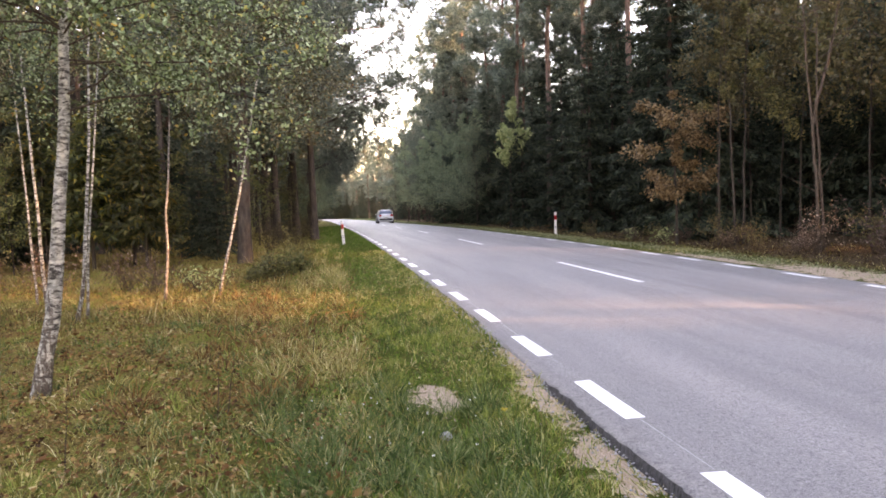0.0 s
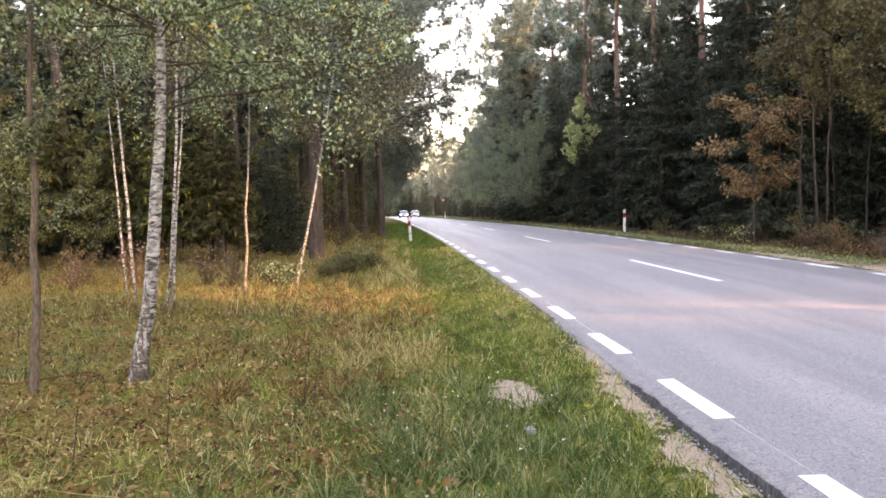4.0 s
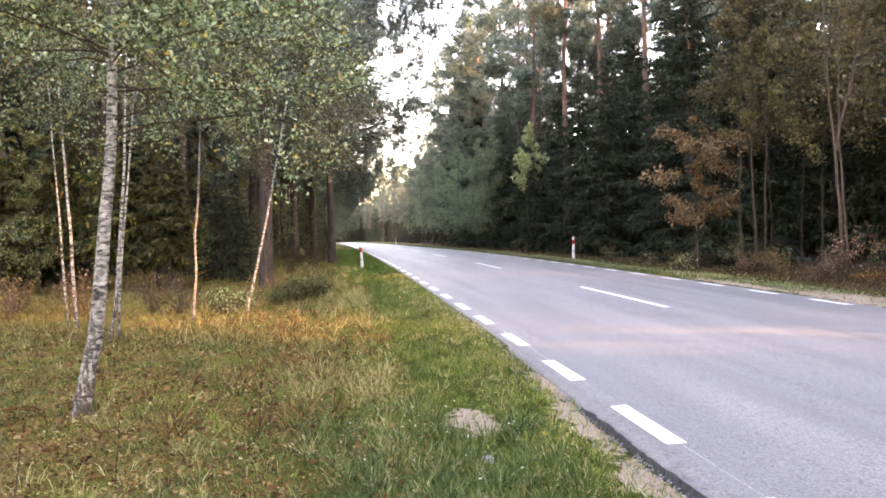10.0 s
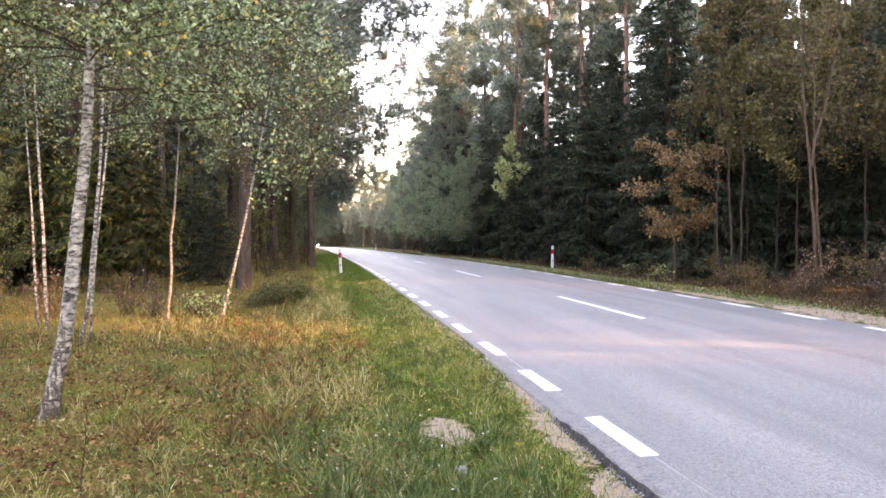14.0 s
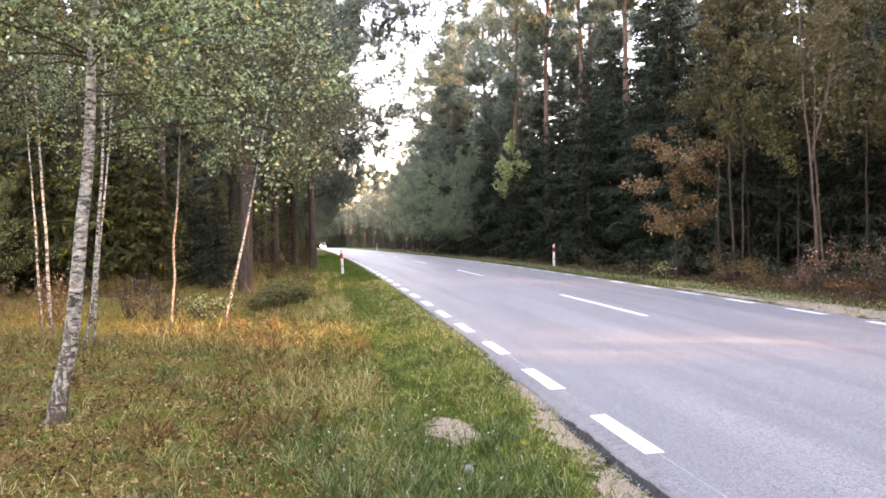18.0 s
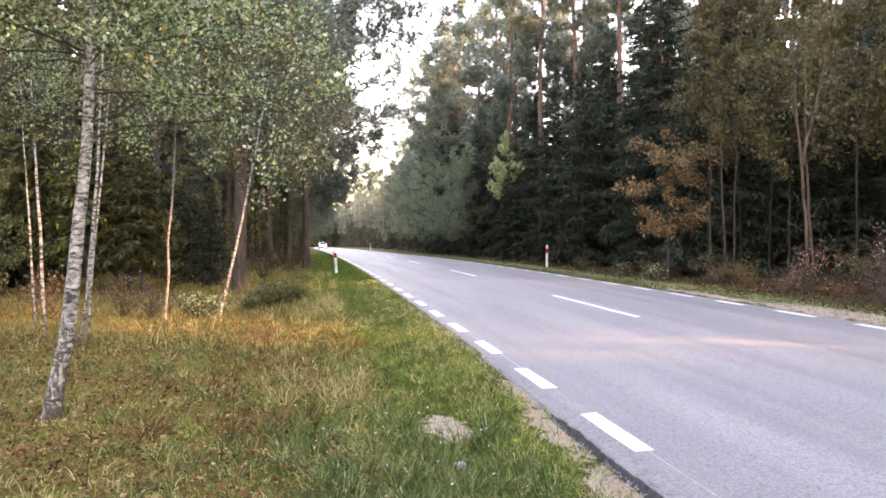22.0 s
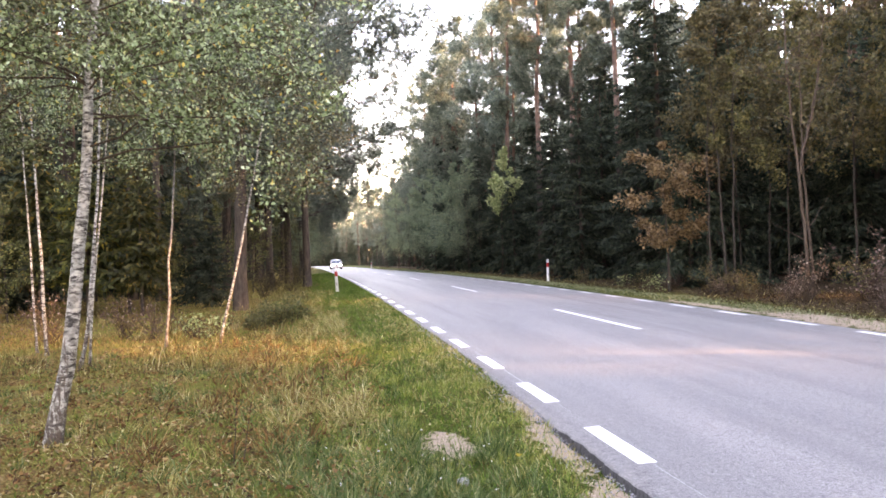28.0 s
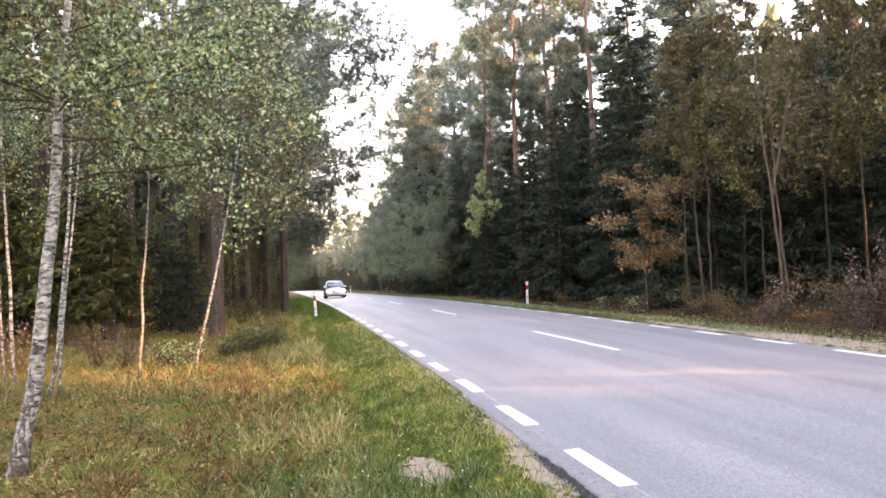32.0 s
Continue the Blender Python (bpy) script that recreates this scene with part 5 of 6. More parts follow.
def deep_forest():
    """The woods on both sides: rows of pine, spruce and leafy trees, and the far end of the road."""
    rng = random.Random(5)

    def free(x, y, gap):
        return all((x - a) ** 2 + (y - b) ** 2 > gap * gap for a, b in PUT)

    def put(x, y, kinds, s):
        plant(kinds[rng.randrange(len(kinds))], x, y, rng.uniform(0, 360), s)

    def beam(x, y):
        d = y - 7.5 + 0.53 * (x - 5.1)
        return abs(d + 0.5)

    tries = n = 0
    while n < 80 and tries < 4000:
        tries += 1
        y = 18 + 110 * rng.random() ** 1.5
        x = bend(y) - 6.5 - 26 * rng.random() ** 1.3
        if (y < 26 and x > -7) or (y < 22 and x > -20) or not free(x, y, 2.4):
            continue
        r = rng.random()
        put(x, y, FAR_PINES if r < 0.5 else FAR_SPRUCES if r < 0.78 else LEAFY[:2], rng.uniform(0.75, 1.05))
        n += 1
    tries = n = 0
    while n < 66 and tries < 4000:
        tries += 1
        y = 14 + 110 * rng.random() ** 1.4
        x = bend(y) + 12.5 + 14 * rng.random() ** 1.2
        if not free(x, y, 2.4):
            continue
        r = rng.random()
        put(x, y, FAR_PINES if r < 0.7 else FAR_SPRUCES, rng.uniform(0.8, 1.05))
        n += 1
    # both rims of the road towards its far end
    for i in range(58):
        y = 66 + i * 4.0
        put(bend(y) + 11.4 + rng.uniform(0, 2.0), y, FAR_PINES if i % 3 else FAR_SPRUCES, rng.uniform(1.0, 1.2) if y < 84 else rng.uniform(0.62, 0.74))
        if y < 200:
            put(bend(y) - 5.6 - rng.uniform(0, 1.5), y + 30, FAR_PINES if i % 2 else FAR_SPRUCES, rng.uniform(0.8, 1.0))
    for i in range(20):
        put(-42 + i * 2.2, 222 + rng.uniform(0, 20), FAR_SPRUCES + FAR_PINES, rng.uniform(0.9, 1.1) if i < 14 else rng.uniform(0.5, 0.6))
    for i in range(26):
        x = -4 + 1.5 * i + rng.uniform(-0.5, 0.5)
        put(x, 244 + 8 * (i % 2) + rng.uniform(0, 5), ROAD_PINES if i % 3 else SPRUCES[1:2], (0.68 + 0.03 * (x + 4)) * rng.uniform(0.92, 1.08) if x < 16 else rng.uniform(1.15, 1.3))
    for i in range(12):
        put(-14 + 1.4 * i + rng.uniform(-0.4, 0.4), 236 + 5 * (i % 2) + rng.uniform(0, 3), SPRUCES[:2], 0.72 + rng.uniform(0, 0.12) + 0.025 * i)
    # behind the camera: unseen trees added to block low sun outside a narrow lane
    for i in range(26):
        y = -48 + i * 2.3
        for x in (rng.uniform(12.5, 14.0), rng.uniform(17, 21)):
            if beam(x, y) > 1.65 and free(x, y, 1.8):
                put(x, y, FAR_SPRUCES, rng.uniform(0.95, 1.15))
    for i in range(20):
        y = -40 + i * 2.6
        if beam(15.2, y) > 0.9:
            put(15.2, y, FAR_PINES, rng.uniform(0.75, 0.95))
    # unseen woods behind on the left, added to close the place round
    for i in range(22):
        put(rng.uniform(-26, -12) if i % 3 else rng.uniform(-12, -7), rng.uniform(-30, 8) if i % 3 else rng.uniform(-30, -8), FAR_PINES + FAR_SPRUCES, rng.uniform(0.8, 1.0))


deep_forest()

# ---- grass, litter, flowers ----


def thinning(y, y0, seed):
    """Which of the plants stay, so that a patch begins thinly over its first metre and a half."""
    if not 1.5 < y0 < 2.55:
        return np.ones(len(y), bool)
    return np.random.default_rng(seed + 7000).random(len(y)) < np.clip((y - y0) / 1.5, 0, 1)


def grass_patch(name, seed, count, x0, x1, y0, y1, low, high, width, material, label, power=1.8, clump=0.5, lean=0.5, bare=True, patch=0.9):
    rng = np.random.default_rng(seed)
    x = rng.uniform(x0, x1, count)
    y = y0 + (y1 - y0) * rng.random(count) ** power
    keep = np.array([noise.noise((a * patch + seed, b * patch, 0.0)) * 0.7 + noise.noise((a * 3.1, b * 3.1 + seed, 2.0)) * 0.5 for a, b in zip(x, y)]) + rng.uniform(-0.5, 0.5, count) > -clump
    if bare:
        keep &= np.array([not sandy(a, b) for a, b in zip(x, y)]) | (rng.random(count) < 0.38)
    keep &= rng.random(count) < np.clip((x - x0) / 0.8, 0, 1) * np.clip((y1 - y) / 1.5, 0, 1)
    keep &= (x > 3) | (x < np.array([edge(b) for b in y]) - 0.03)
    keep &= thinning(y, y0, seed)
    x, y = x[keep], y[keep]
    x = x + np.array([bend(b) for b in y])
    z = np.array([ground_z(a, b) for a, b in zip(x, y)])
    B = np.stack([x, y, z - 0.01], 1)
    h = rng.uniform(low, high, len(x)) * (0.65 + 0.35 * np.array([noise.noise((a * 1.4, b * 1.4, 9.0)) + 1 for a, b in zip(x, y)]))
    sway = np.array([[noise.noise((a * 1.8, b * 1.8, 20.0)), noise.noise((a * 1.8, b * 1.8, 30.0)), 0] for a, b in zip(x, y)])
    d = rng.normal(size=(len(x), 3)) * lean + sway * lean * 2.2
    d[:, 2] = 1
    M = B + unit(d) * (h * 0.6)[:, None]
    d2 = d.copy()
    d2[:, :2] *= 2.6
    T = M + unit(d2) * (h * 0.5)[:, None]
    w = np.asarray(width) * (1 + 0.05 * np.maximum(0, y - 5)) * rng.uniform(0.7, 1.4, len(x))
    a = rng.uniform(0, np.pi, len(x))
    s = np.stack([np.cos(a), np.sin(a), a * 0], 1) * w[:, None] / 2
    V = np.stack([B - s, B + s, M + s * 0.7, M - s * 0.7, T], 1).reshape(-1, 3)
    i = np.arange(len(x))[:, None] * 5
    F = np.concatenate([i + [[0, 1, 2]], i + [[0, 2, 3]], i + [[3, 2, 4]]])
    tagged(new(name, mesh_of(name, V, F, material, False)), label, "grass", kind="stuff")


grass_patch("verge_grass", 71, 76000, -2.6, -0.14, 2.2, 75, 0.03, 0.1, 0.006, GRASS, "short green verge grass", 2.6, 0.45)
grass_patch("edge_straw", 104, 30000, -1.15, -0.12, 3.4, 24, 0.03, 0.09, 0.0065, STRAW, "short dry grass against the asphalt", 1.4, 0.2, 0.8, patch=1.5)
grass_patch("long_grass", 77, 26000, -3.2, -0.8, 1.9, 5.4, 0.07, 0.2, 0.0048, DARK_GRASS, "long dark green grass tufts on the verge", 1.0, -0.25, 0.7, patch=1.6)
grass_patch("rough_grass", 72, 30000, -10, -1.8, 2.2, 22, 0.03, 0.13, 0.006, GRASS, "uneven green grass among leaf litter", 1.5, -0.1, patch=1.4)
grass_patch("dry_grass", 73, 62000, -11, -0.5, 2.2, 24, 0.04, 0.15, 0.0055, TALL_STRAW, "dry yellow-brown grass", 1.5, -0.1, patch=1.4)
grass_patch("tall_grass", 74, 22000, -18, -2.4, 9.5, 50, 0.12, 0.4, 0.007, TALL_STRAW, "tall dry grass before the trees", 2.0, 0.1)
grass_patch("trodden_straw", 105, 46000, -9, -0.42, -8, 4.2, 0.04, 0.14, 0.007, TALL_STRAW, "dry grass where one stands", 1.0, -0.05, 0.7, patch=1.4)
grass_patch("trodden_tufts", 106, 30000, -3.4, -0.6, -8, 4.0, 0.06, 0.17, 0.006, DARK_GRASS, "dark green grass tufts where one stands", 1.0, -0.15, 0.7, patch=1.6)
grass_patch("trodden_grass", 78, 56000, -9, -0.42, -8, 4.0, 0.03, 0.11, 0.0085, GRASS, "short green grass where one stands", 1.0, 0.2)
grass_patch("far_verge_grass", 75, 46000, 6.86, 8.3, 9, 100, 0.03, 0.09, 0.012, PALE_GRASS, "thin dusty green grass along the far verge", 1.5, 0.1)
grass_patch("verge_straw", 79, 4500, 6.95, 9.4, 9, 60, 0.03, 0.1, 0.009, STRAW, "thin dry grass along the far verge", 1.5, 0.1)
grass_patch("far_dry_grass", 76, 4500, 8.2, 12, 9, 60, 0.05, 0.17, 0.009, TALL_STRAW, "dry grass at the far forest edge", 1.5, 0.1)


def tussocks(name, seed, count, each, x0, x1, y0, y1, low, high, width, spread, material, label):
    """Clumps of grass: blades that rise from one spot and lean outwards."""
    rng = np.random.default_rng(seed)
    cx, cy = rng.uniform(x0, x1, count), y0 + (y1 - y0) * rng.random(count) ** 1.6
    keep = np.array([noise.noise((a * 0.8, b * 0.8, seed * 1.0)) for a, b in zip(cx, cy)]) + rng.uniform(-0.35, 0.35, count) > -0.05
    keep &= np.array([not sandy(a, b) for a, b in zip(cx, cy)])
    keep &= rng.random(count) < np.clip((cx - x0) / 0.8, 0, 1) * np.clip((y1 - cy) / 1.5, 0, 1)
    keep &= thinning(cy, y0, seed)
    cx, cy = cx[keep], cy[keep]
    r = spread * rng.uniform(0.5, 1.4, len(cx))
    size = rng.uniform(0.7, 1.3, len(cx))
    a = rng.uniform(0, 2 * np.pi, (len(cx), each))
    q = np.sqrt(rng.random((len(cx), each)))
    B = np.stack([cx[:, None] + np.cos(a) * q * r[:, None], cy[:, None] + np.sin(a) * q * r[:, None], a * 0], -1).reshape(-1, 3)
    B[:, 2] = [ground_z(u, v) - 0.01 for u, v in B[:, :2]]
    out = np.stack([np.cos(a) * q * 0.9, np.sin(a) * q * 0.9, a * 0 + 1], -1).reshape(-1, 3) + rng.normal(size=B.shape) * 0.22
    h = (size[:, None] * rng.uniform(low, high, (len(cx), each))).reshape(-1, 1)
    M = B + unit(out) * h * 0.6
    T = M + unit(out * [2.0, 2.0, 0.7]) * h * 0.5
    th = rng.uniform(0, np.pi, len(B))
    s = np.stack([np.cos(th), np.sin(th), th * 0], 1) * (width * rng.uniform(0.7, 1.4, (len(B), 1))) / 2
    V = np.stack([B - s, B + s, M + s * 0.7, M - s * 0.7, T], 1).reshape(-1, 3)
    i = np.arange(len(B))[:, None] * 5
    tagged(new(name, mesh_of(name, V, np.concatenate([i + [[0, 1, 2]], i + [[0, 2, 3]], i + [[3, 2, 4]]]), material, False)), label, "grass", kind="stuff")


grass_patch("mossy_grass", 87, 60000, -9, -1.4, 2.2, 13, 0.02, 0.07, 0.005, FRESH_GRASS, "short mossy yellow-green grass", 1.4, -0.15, 0.8, patch=1.1)
grass_patch("pale_straw", 102, 26000, -7, -1.6, 2.0, 6.5, 0.05, 0.17, 0.0035, STRAW, "thin bleached grass stems among the leaves", 1.2, -0.15, 0.9, patch=1.8)
tussocks("dark_tussocks", 101, 560, 55, -2.9, -0.75, 1.9, 6.2, 0.09, 0.22, 0.005, 0.085, DARK_GRASS, "thick dark green grass tussocks on the verge")
tussocks("green_tussocks", 91, 900, 34, -8, -0.6, 2.3, 13, 0.06, 0.16, 0.006, 0.07, DARK_GRASS, "dark green grass tussocks")
tussocks("straw_tussocks", 92, 1500, 26, -9, -0.7, 2.3, 14, 0.06, 0.17, 0.005, 0.06, STRAW, "bleached yellow grass tussocks")
tussocks("fresh_tussocks", 93, 420, 30, -7, -0.5, 2.3, 12, 0.04, 0.11, 0.007, 0.06, FRESH_GRASS, "bright yellow-green grass tussocks")
tussocks("verge_tussocks", 97, 900, 30, -2.2, -0.4, 2.2, 12, 0.05, 0.12, 0.006, 0.055, FRESH_GRASS, "fresh green grass clumps on the verge")
tussocks("edge_tussocks", 98, 520, 26, -0.9, -0.32, 2.2, 12, 0.03, 0.08, 0.005, 0.05, STRAW, "dry grass clumps at the road's edge")


tussocks("ridge_straw", 99, 560, 24, -2.8, -1.7, 6.4, 30, 0.12, 0.28, 0.005, 0.08, STRAW, "tall bleached grass along the top of the verge")

tussocks("brown_weeds", 103, 210, 16, -4.2, -1.7, 5.5, 15, 0.1, 0.26, 0.011, 0.07, LITTER, "withered brown weeds on the verge")


def drifts(name, seed, count, each, x0, x1, y0, y1, size, spread, material, label):
    """Fallen leaves that lie together in small heaps."""
    rng = np.random.default_rng(seed)
    cx, cy = rng.uniform(x0, x1, count), y0 + (y1 - y0) * rng.random(count) ** 1.5
    P = np.repeat(np.stack([cx, cy, cx * 0], 1), each, 0)
    P[:, :2] += rng.normal(size=(len(P), 2)) * spread
    P[:, 2] = [ground_z(u, v) for u, v in P[:, :2]]
    P[:, 2] += rng.uniform(0.0, 0.06, len(P))
    V, F = leaves_at(P, size * rng.uniform(0.5, 1.3, (len(P), 1)), rng, 0.0, 0.75, 0.25)
    V = V.reshape(-1, 4, 3)
    V[:, :, 2] = P[:, None, 2] + (V[:, :, 2] - P[:, None, 2]) * 0.5
    tagged(new(name, mesh_of(name, V.reshape(-1, 3), F, material, False)), label, "leaf litter", kind="stuff")


drifts("brown_leaf_drifts", 94, 420, 16, -8, -1.7, 2.5, 12, 0.05, 0.09, BROAD_LITTER, "small heaps of red-brown leaves")
drifts("tan_leaf_drifts", 95, 420, 10, -8, -1.6, 2.5, 12, 0.042, 0.1, TAN_LITTER, "scattered heaps of tan leaves")


def gravel():
    """Loose chips along the crumbled road edge."""
    rng = np.random.default_rng(96)
    k = 1500
    y = 2.2 + 12 * rng.random(k) ** 1.5
    x = np.array([edge(b) for b in y]) - 0.02 - np.abs(rng.normal(size=k)) * 0.12
    r = rng.uniform(0.004, 0.012, k)
    c = np.stack([x, y, [ground_z(a, b) for a, b in zip(x, y)]], 1)
    c[:, 2] += r * 0.5 + np.where(x > -0.32, 0.03, 0)
    o = np.array([(1, 0, 0), (-1, 0, 0), (0, 1, 0), (0, -1, 0), (0, 0, 0.7), (0, 0, -0.7)])
    V = c[:, None] + o[None] * r[:, None, None] * rng.uniform(0.6, 1.3, (k, 6, 1))
    f = np.array([(0, 2, 4), (2, 1, 4), (1, 3, 4), (3, 0, 4), (2, 0, 5), (1, 2, 5), (3, 1, 5), (0, 3, 5)])
    tagged(new("gravel", mesh_of("gravel", V.reshape(-1, 3), (np.arange(k)[:, None, None] * 6 + f[None]).reshape(-1, 3), STONE, False)), "loose stone chips along the road's edge", "gravel", kind="stuff")


gravel()


def litter(name, seed, count, x0, x1, y0, y1, size, material, label, thick, patch=0.6, deep=0.035):
    rng = np.random.default_rng(seed)
    x, y = rng.uniform(x0, x1, count), y0 + (y1 - y0) * rng.random(count) ** 1.4
    keep = np.array([noise.noise((a * patch, b * patch, 4.0)) for a, b in zip(x, y)]) + rng.uniform(-0.4, 0.4, len(x)) > thick
    keep &= thinning(y, y0, seed)
    x, y = x[keep], y[keep]
    P = np.stack([x, y, [ground_z(a, b) + 0.02 for a, b in zip(x, y)]], 1)
    P[:, 2] += rng.uniform(-0.015, deep, len(x))
    V, F = leaves_at(P, size * rng.uniform(0.45, 1.25, (len(x), 1)), rng, 0.0, 0.7, 0.25)
    V = V.reshape(-1, 4, 3)
    V[:, :, 2] = P[:, None, 2] + (V[:, :, 2] - P[:, None, 2]) * 0.7
    V = V.reshape(-1, 3)
    tagged(new(name, mesh_of(name, V, F, material, False)), label, "leaf litter", kind="stuff")


litter("fallen_leaves", 81, 52000, -11, -1.5, 2.2, 20, 0.04, LITTER, "brown and orange fallen leaves in the grass", 0.0, 0.95, 0.055)
litter("broad_leaves", 84, 4600, -9, -1.8, 2.6, 12, 0.07, BROAD_LITTER, "broad red-brown fallen leaves on the ground", 0.05, 1.1)
litter("scattered_leaves", 86, 30000, -10, -1.4, 3.2, -9, 0.046, LITTER, "brown fallen leaves in trodden grass", -0.1, 0.95)
litter("pale_leaves", 82, 9000, -10, -0.8, 2.2, 15, 0.024, STRAW, "small pale yellow leaves in the grass", -0.3)
litter("forest_litter", 85, 26000, 7.8, 13, 8, 40, 0.06, SHADED_LITTER, "leaf litter under the far trees, coloured dark as in canopy shade", -0.2)
litter("ground_herbs", 83, 9000, -9, -0.9, 2.2, 15, 0.04, HERB_LEAF, "small green herb leaves among the grass", 0.0)


def small_things():
    rng = random.Random(9)
    bm = bmesh.new()
    bmesh.ops.create_icosphere(bm, subdivisions=2, radius=1, matrix=Matrix.Diagonal((0.05, 0.04, 0.03, 1)))
    for v in bm.verts:
        v.co *= 1 + 0.3 * noise.noise(v.co * 30)
    root = new("stone")
    part("lump", bm, STONE, root)
    root.location = (-1.24, 4.51, ground_z(-1.24, 4.51) + 0.03)
    tagged(root, "small pale grey stone in the verge grass", "stone")
    line = np.array([(-6.3, 6.35, 0.0), (-5.9, 6.5, 0.04), (-5.6, 6.42, 0.02), (-5.15, 6.62, 0.045), (-4.95, 6.6, 0.01), (-4.7, 6.78, 0.03)])
    line[:, 2] += [ground_z(a, b) + 0.02 for a, b in line[:, :2]]
    V, F = tubes([(line, [0.006, 0.011, 0.012, 0.01, 0.008, 0.004]), (np.array([line[3], line[3] + (0.16, -0.1, 0.03), line[3] + (0.3, -0.14, 0.0)]), [0.007, 0.005, 0.003])], 7)
    tagged(new("fallen_branch", mesh_of("fallen_branch", V, F, BROAD_LITTER)), "dead reddish-brown branch lying in the grass", "branch")
    V, F = [], []
    for i in range(9):
        for j in range(8):
            a = radians(-20 + 26 * j) + 0.25 * noise.noise((i * 0.6, j * 0.5, 3.0))
            r = 0.05 * (1 + 0.3 * noise.noise((i * 0.5, j * 0.7, 1.0)))
            V.append((0.022 * (i - 4) + 0.02 * noise.noise((i * 0.3, j * 0.9, 7.0)), r * math.cos(a), r * math.sin(a)))
    F = [(i * 8 + j, i * 8 + j + 1, i * 8 + j + 9, i * 8 + j + 8) for i in range(8) for j in range(7)]
    ob = tagged(new("bark_flake", mesh_of("bark_flake", V, np.array(F), LITTER)), "curled dry brown bark piece on the ground", "bark")
    ob.matrix_basis = pose(-4.72, 5.8, ground_z(-4.72, 5.8) + 0.03, 8, -12, 35) @ Matrix.Scale(0.75, 4)
    for k, (x, y, h) in enumerate(((-2.86, 5.34, 0.62), (-2.8, 5.4, 0.5), (-6.5, 8.2, 0.55), (-3.6, 4.4, 0.6), (-4.1, 4.2, 0.55), (-7.4, 7.8, 0.7), (-2.2, 7.4, 0.45), (-6.0, 4.9, 0.5))):
        g = np.random.default_rng(200 + k)
        root = new("dry_stalk")
        line = curve_line((0, 0, -0.03), (0.05, 0, 1), h, 6, g, 0.06)
        V, F = tubes([(line, np.linspace(0.005, 0.002, 7))], 5)
        under("stem", mesh_of("stem", V, F, TWIG), root)
        V, F = leaves_at(along(line, g.uniform(0.55, 1, 26)), 0.03, g)
        tagged(under("seed_head", mesh_of("seed_head", V, F, LITTER, False), root), kind="stuff")
        root.location = (x, y, ground_z(x, y))
        tagged(root, "thin dark dry weed stalk with seed head", "plant", "dry stalks in the grass")
    for k, (x, y, a, ln) in enumerate(((-4.3, 4.5, 2.5, 0.9), (-4.0, 4.0, 0.6, 0.7), (-5.0, 4.4, 1.2, 0.6), (-3.4, 3.6, 2.9, 0.7), (-4.8, 3.7, 0.2, 0.8))):
        g = np.random.default_rng(300 + k)
        line = curve_line((x, y, ground_z(x, y)), (math.cos(a), math.sin(a), 0.35), ln, 6, g, 0.08, -0.05)
        V, F = tubes([(line, np.linspace(0.004, 0.0015, 7))], 4)
        tagged(new("straw_stem", mesh_of("straw_stem", V, F, STRAW)), "long bleached grass stem arching over the ground", "grass stem", "straw stems")
    g = np.random.default_rng(500)
    root = new("dandelion")
    V, F = tubes([(curve_line((0, 0, -0.02), (0.05, 0, 1), 0.09, 4, g, 0.06), np.linspace(0.002, 0.0015, 5))], 5)
    under("stem", mesh_of("stem", V, F, FRESH_GRASS), root)
    V, F = leaves_at(np.array([0.004, 0, 0.075]) + g.normal(size=(40, 3)) * (0.008, 0.008, 0.003), 0.014, g, 0.0, 0.6, 0.1)
    tagged(under("flower_head", mesh_of("flower_head", V, F, DANDELION, False), root), "yellow petals", kind="stuff")
    root.location = (-0.77, 4.8, ground_z(-0.77, 4.8))
    tagged(root, "small yellow dandelion in the verge grass", "flower")
    g = np.random.default_rng(400)
    x, y = g.uniform(-2.2, -0.9, 34), g.uniform(2.6, 6.0, 34)
    P = np.stack([x, y, [ground_z(a, b) + g.uniform(0.05, 0.14) for a, b in zip(x, y)]], 1)
    V, F = leaves_at(np.repeat(P, 5, 0), 0.012, g, -0.6, 0.8, 0.05)
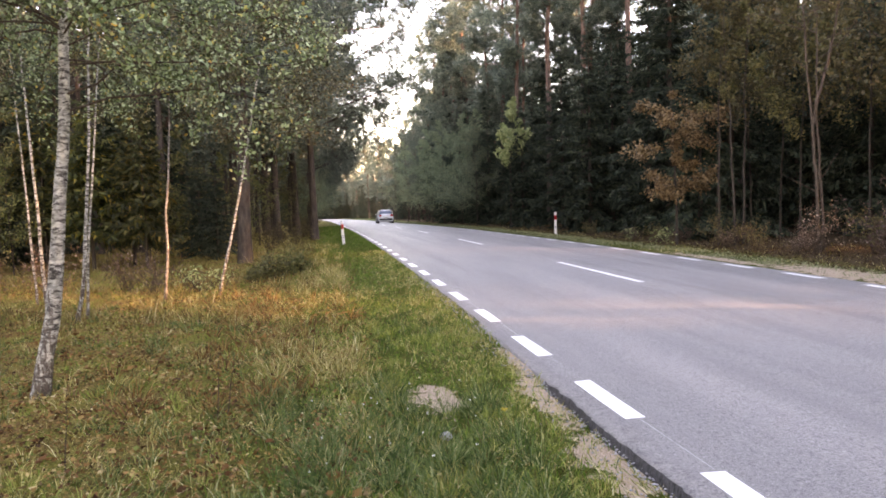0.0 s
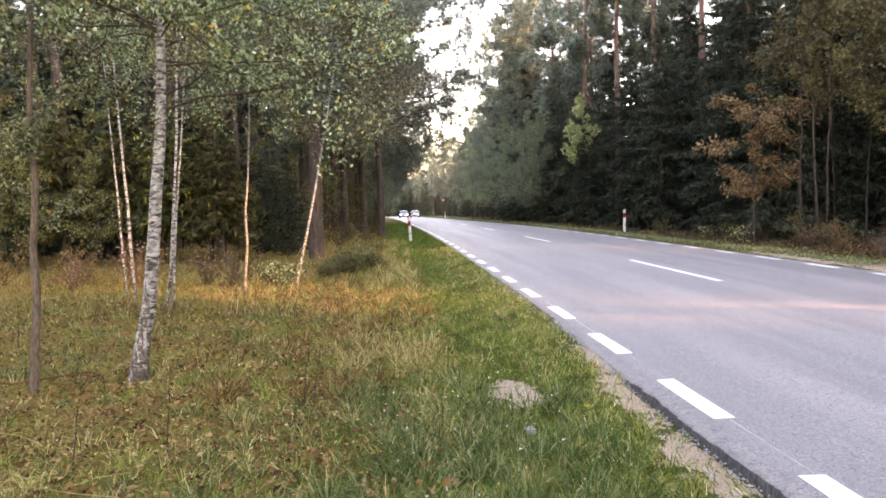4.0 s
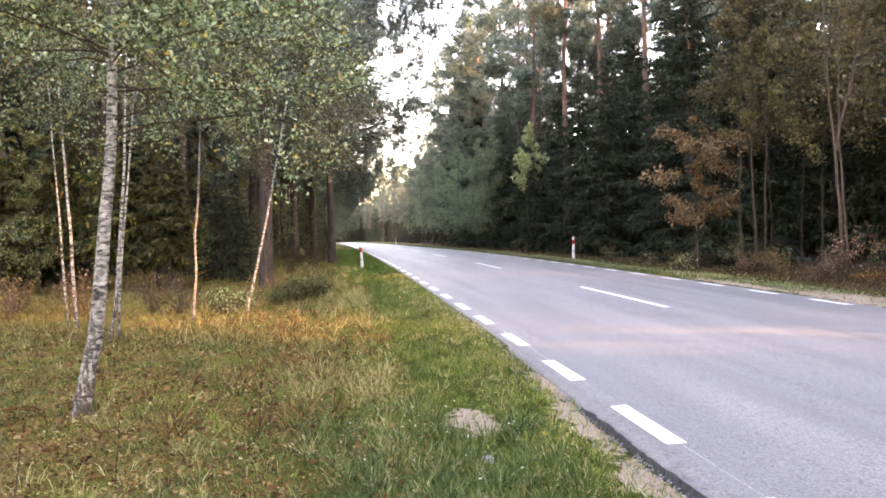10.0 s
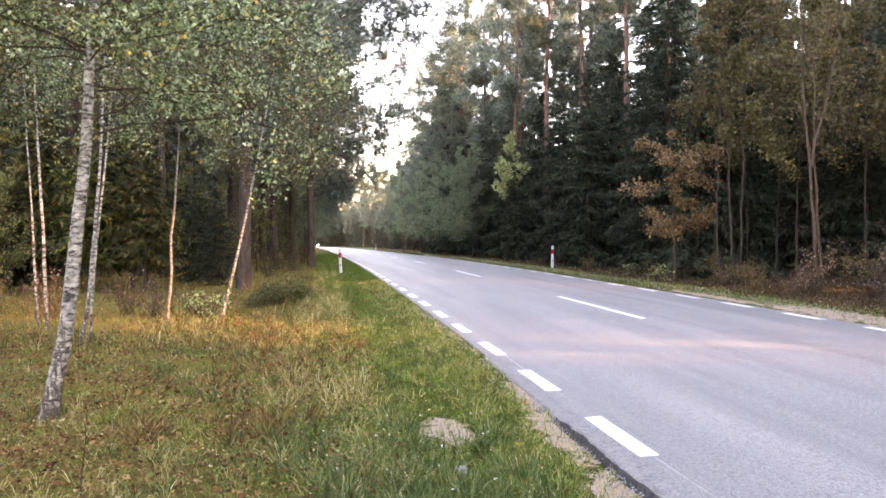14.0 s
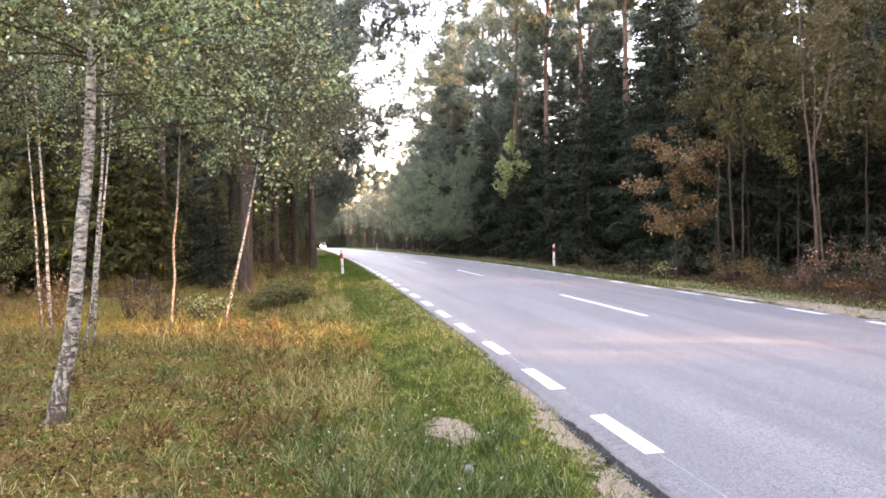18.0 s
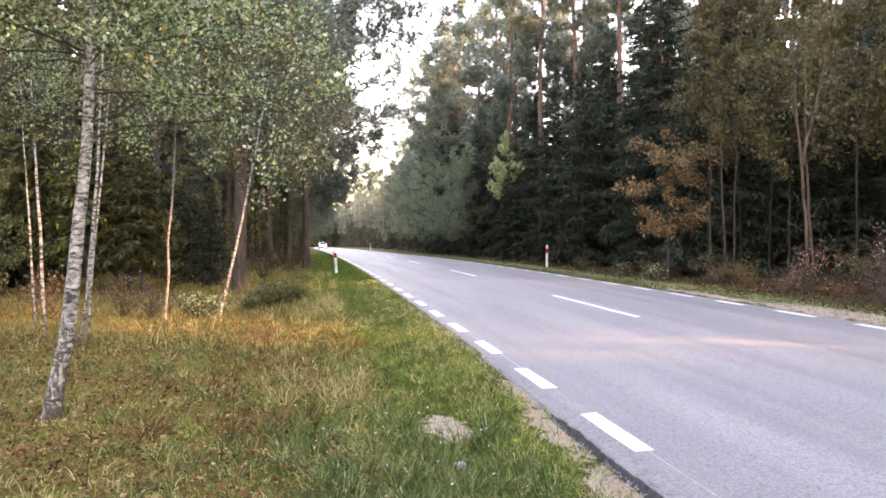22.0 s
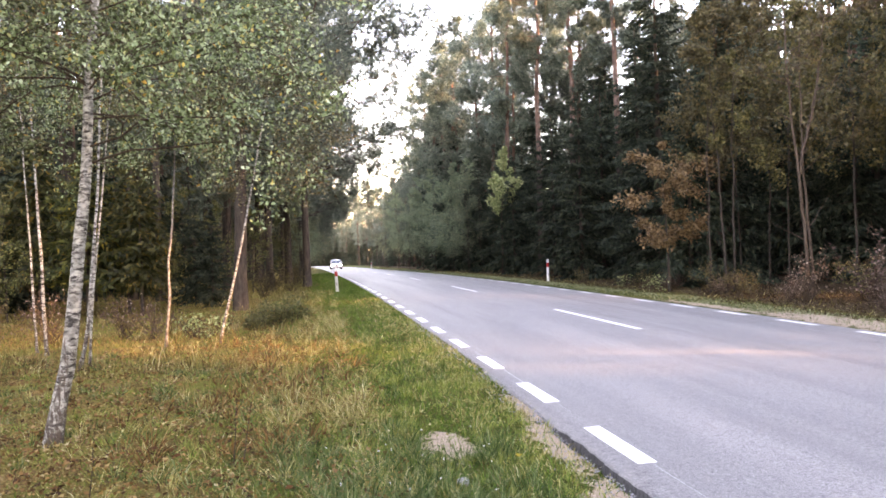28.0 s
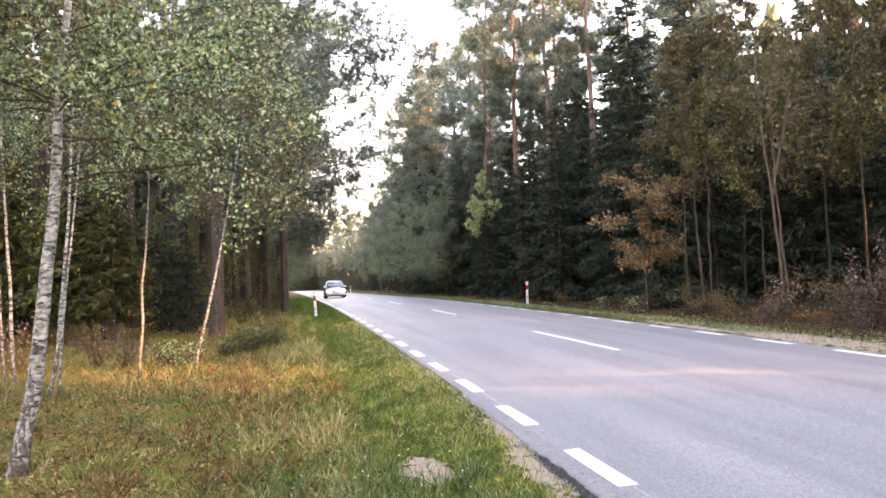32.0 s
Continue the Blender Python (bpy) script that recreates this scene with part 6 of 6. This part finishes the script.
    tagged(new("clover_flowers", mesh_of("clover_flowers", V, F, WHITE_PLASTIC, False)), "tiny white flowers in the verge grass", "flowers", kind="stuff")


small_things()


def motions():
    def heading(y):
        return math.degrees(math.atan2(-(bend(y + 1) - bend(y - 1)), 2))

    def pitch(y):
        return math.degrees(math.atan2(fall(y + 1) - fall(y - 1), 2))

    def drive(thing, wheels, lane, places, back, seen):
        rows = []
        for t, y in places:
            turn = heading(y) + (180 if back else 0)
            m = Matrix.Translation((lane + bend(y), y, road_z(lane, y) + 0.006)) @ Euler((0, 0, radians(turn))).to_matrix().to_4x4() @ Euler((radians(-pitch(y) if back else pitch(y)), 0, 0)).to_matrix().to_4x4()
            rows.append((t, m))
        walk(thing, rows)
        # the wheels roll as far as the car goes while it can be seen
        times, ys = zip(*places)
        t0, t1 = seen
        far = abs(np.interp(t1, times, ys) - np.interp(t0, times, ys)) / wheels[0][3]
        steps = int(far / radians(80)) + 1
        for wheel, wx, wy, wr in wheels:
            turns = [(t0 + (t1 - t0) * k / steps, pose(wx, wy, wr, -math.degrees(abs(np.interp(t0 + (t1 - t0) * k / steps, times, ys) - np.interp(t0, times, ys)) / wr))) for k in range(steps + 1)]
            if t0 > 0:
                turns.insert(0, (0, turns[0][1]))
            if t1 < 32:
                turns.append((32, turns[-1][1]))
            walk(wheel, turns)

    drive(GREEN_CAR, GREEN_WHEELS, 2.1, [(t, 24.5 - 29.8 * (t - 8.0)) for t in (0, 1, 2, 3, 4, 5, 6, 7, 7.5, 8, 8.5, 9, 10, 12, 16, 20, 26, 32)], True, (7.0, 9.4))
    drive(SILVER_CAR, SILVER_WHEELS, 4.75, [(t, 76.0 + 18.2 * t) for t in (0, 1, 2, 3, 4, 5, 6, 8, 12, 16, 32)], False, (0, 6))
    drive(FAR_CAR, FAR_WHEELS, 1.6, [(0, 360), (8, 285), (14, 228), (19, 186), (23, 150), (25, 131), (28, 106), (29, 96), (30, 85), (31, 73), (32, 61)], True, (22, 32))


motions()
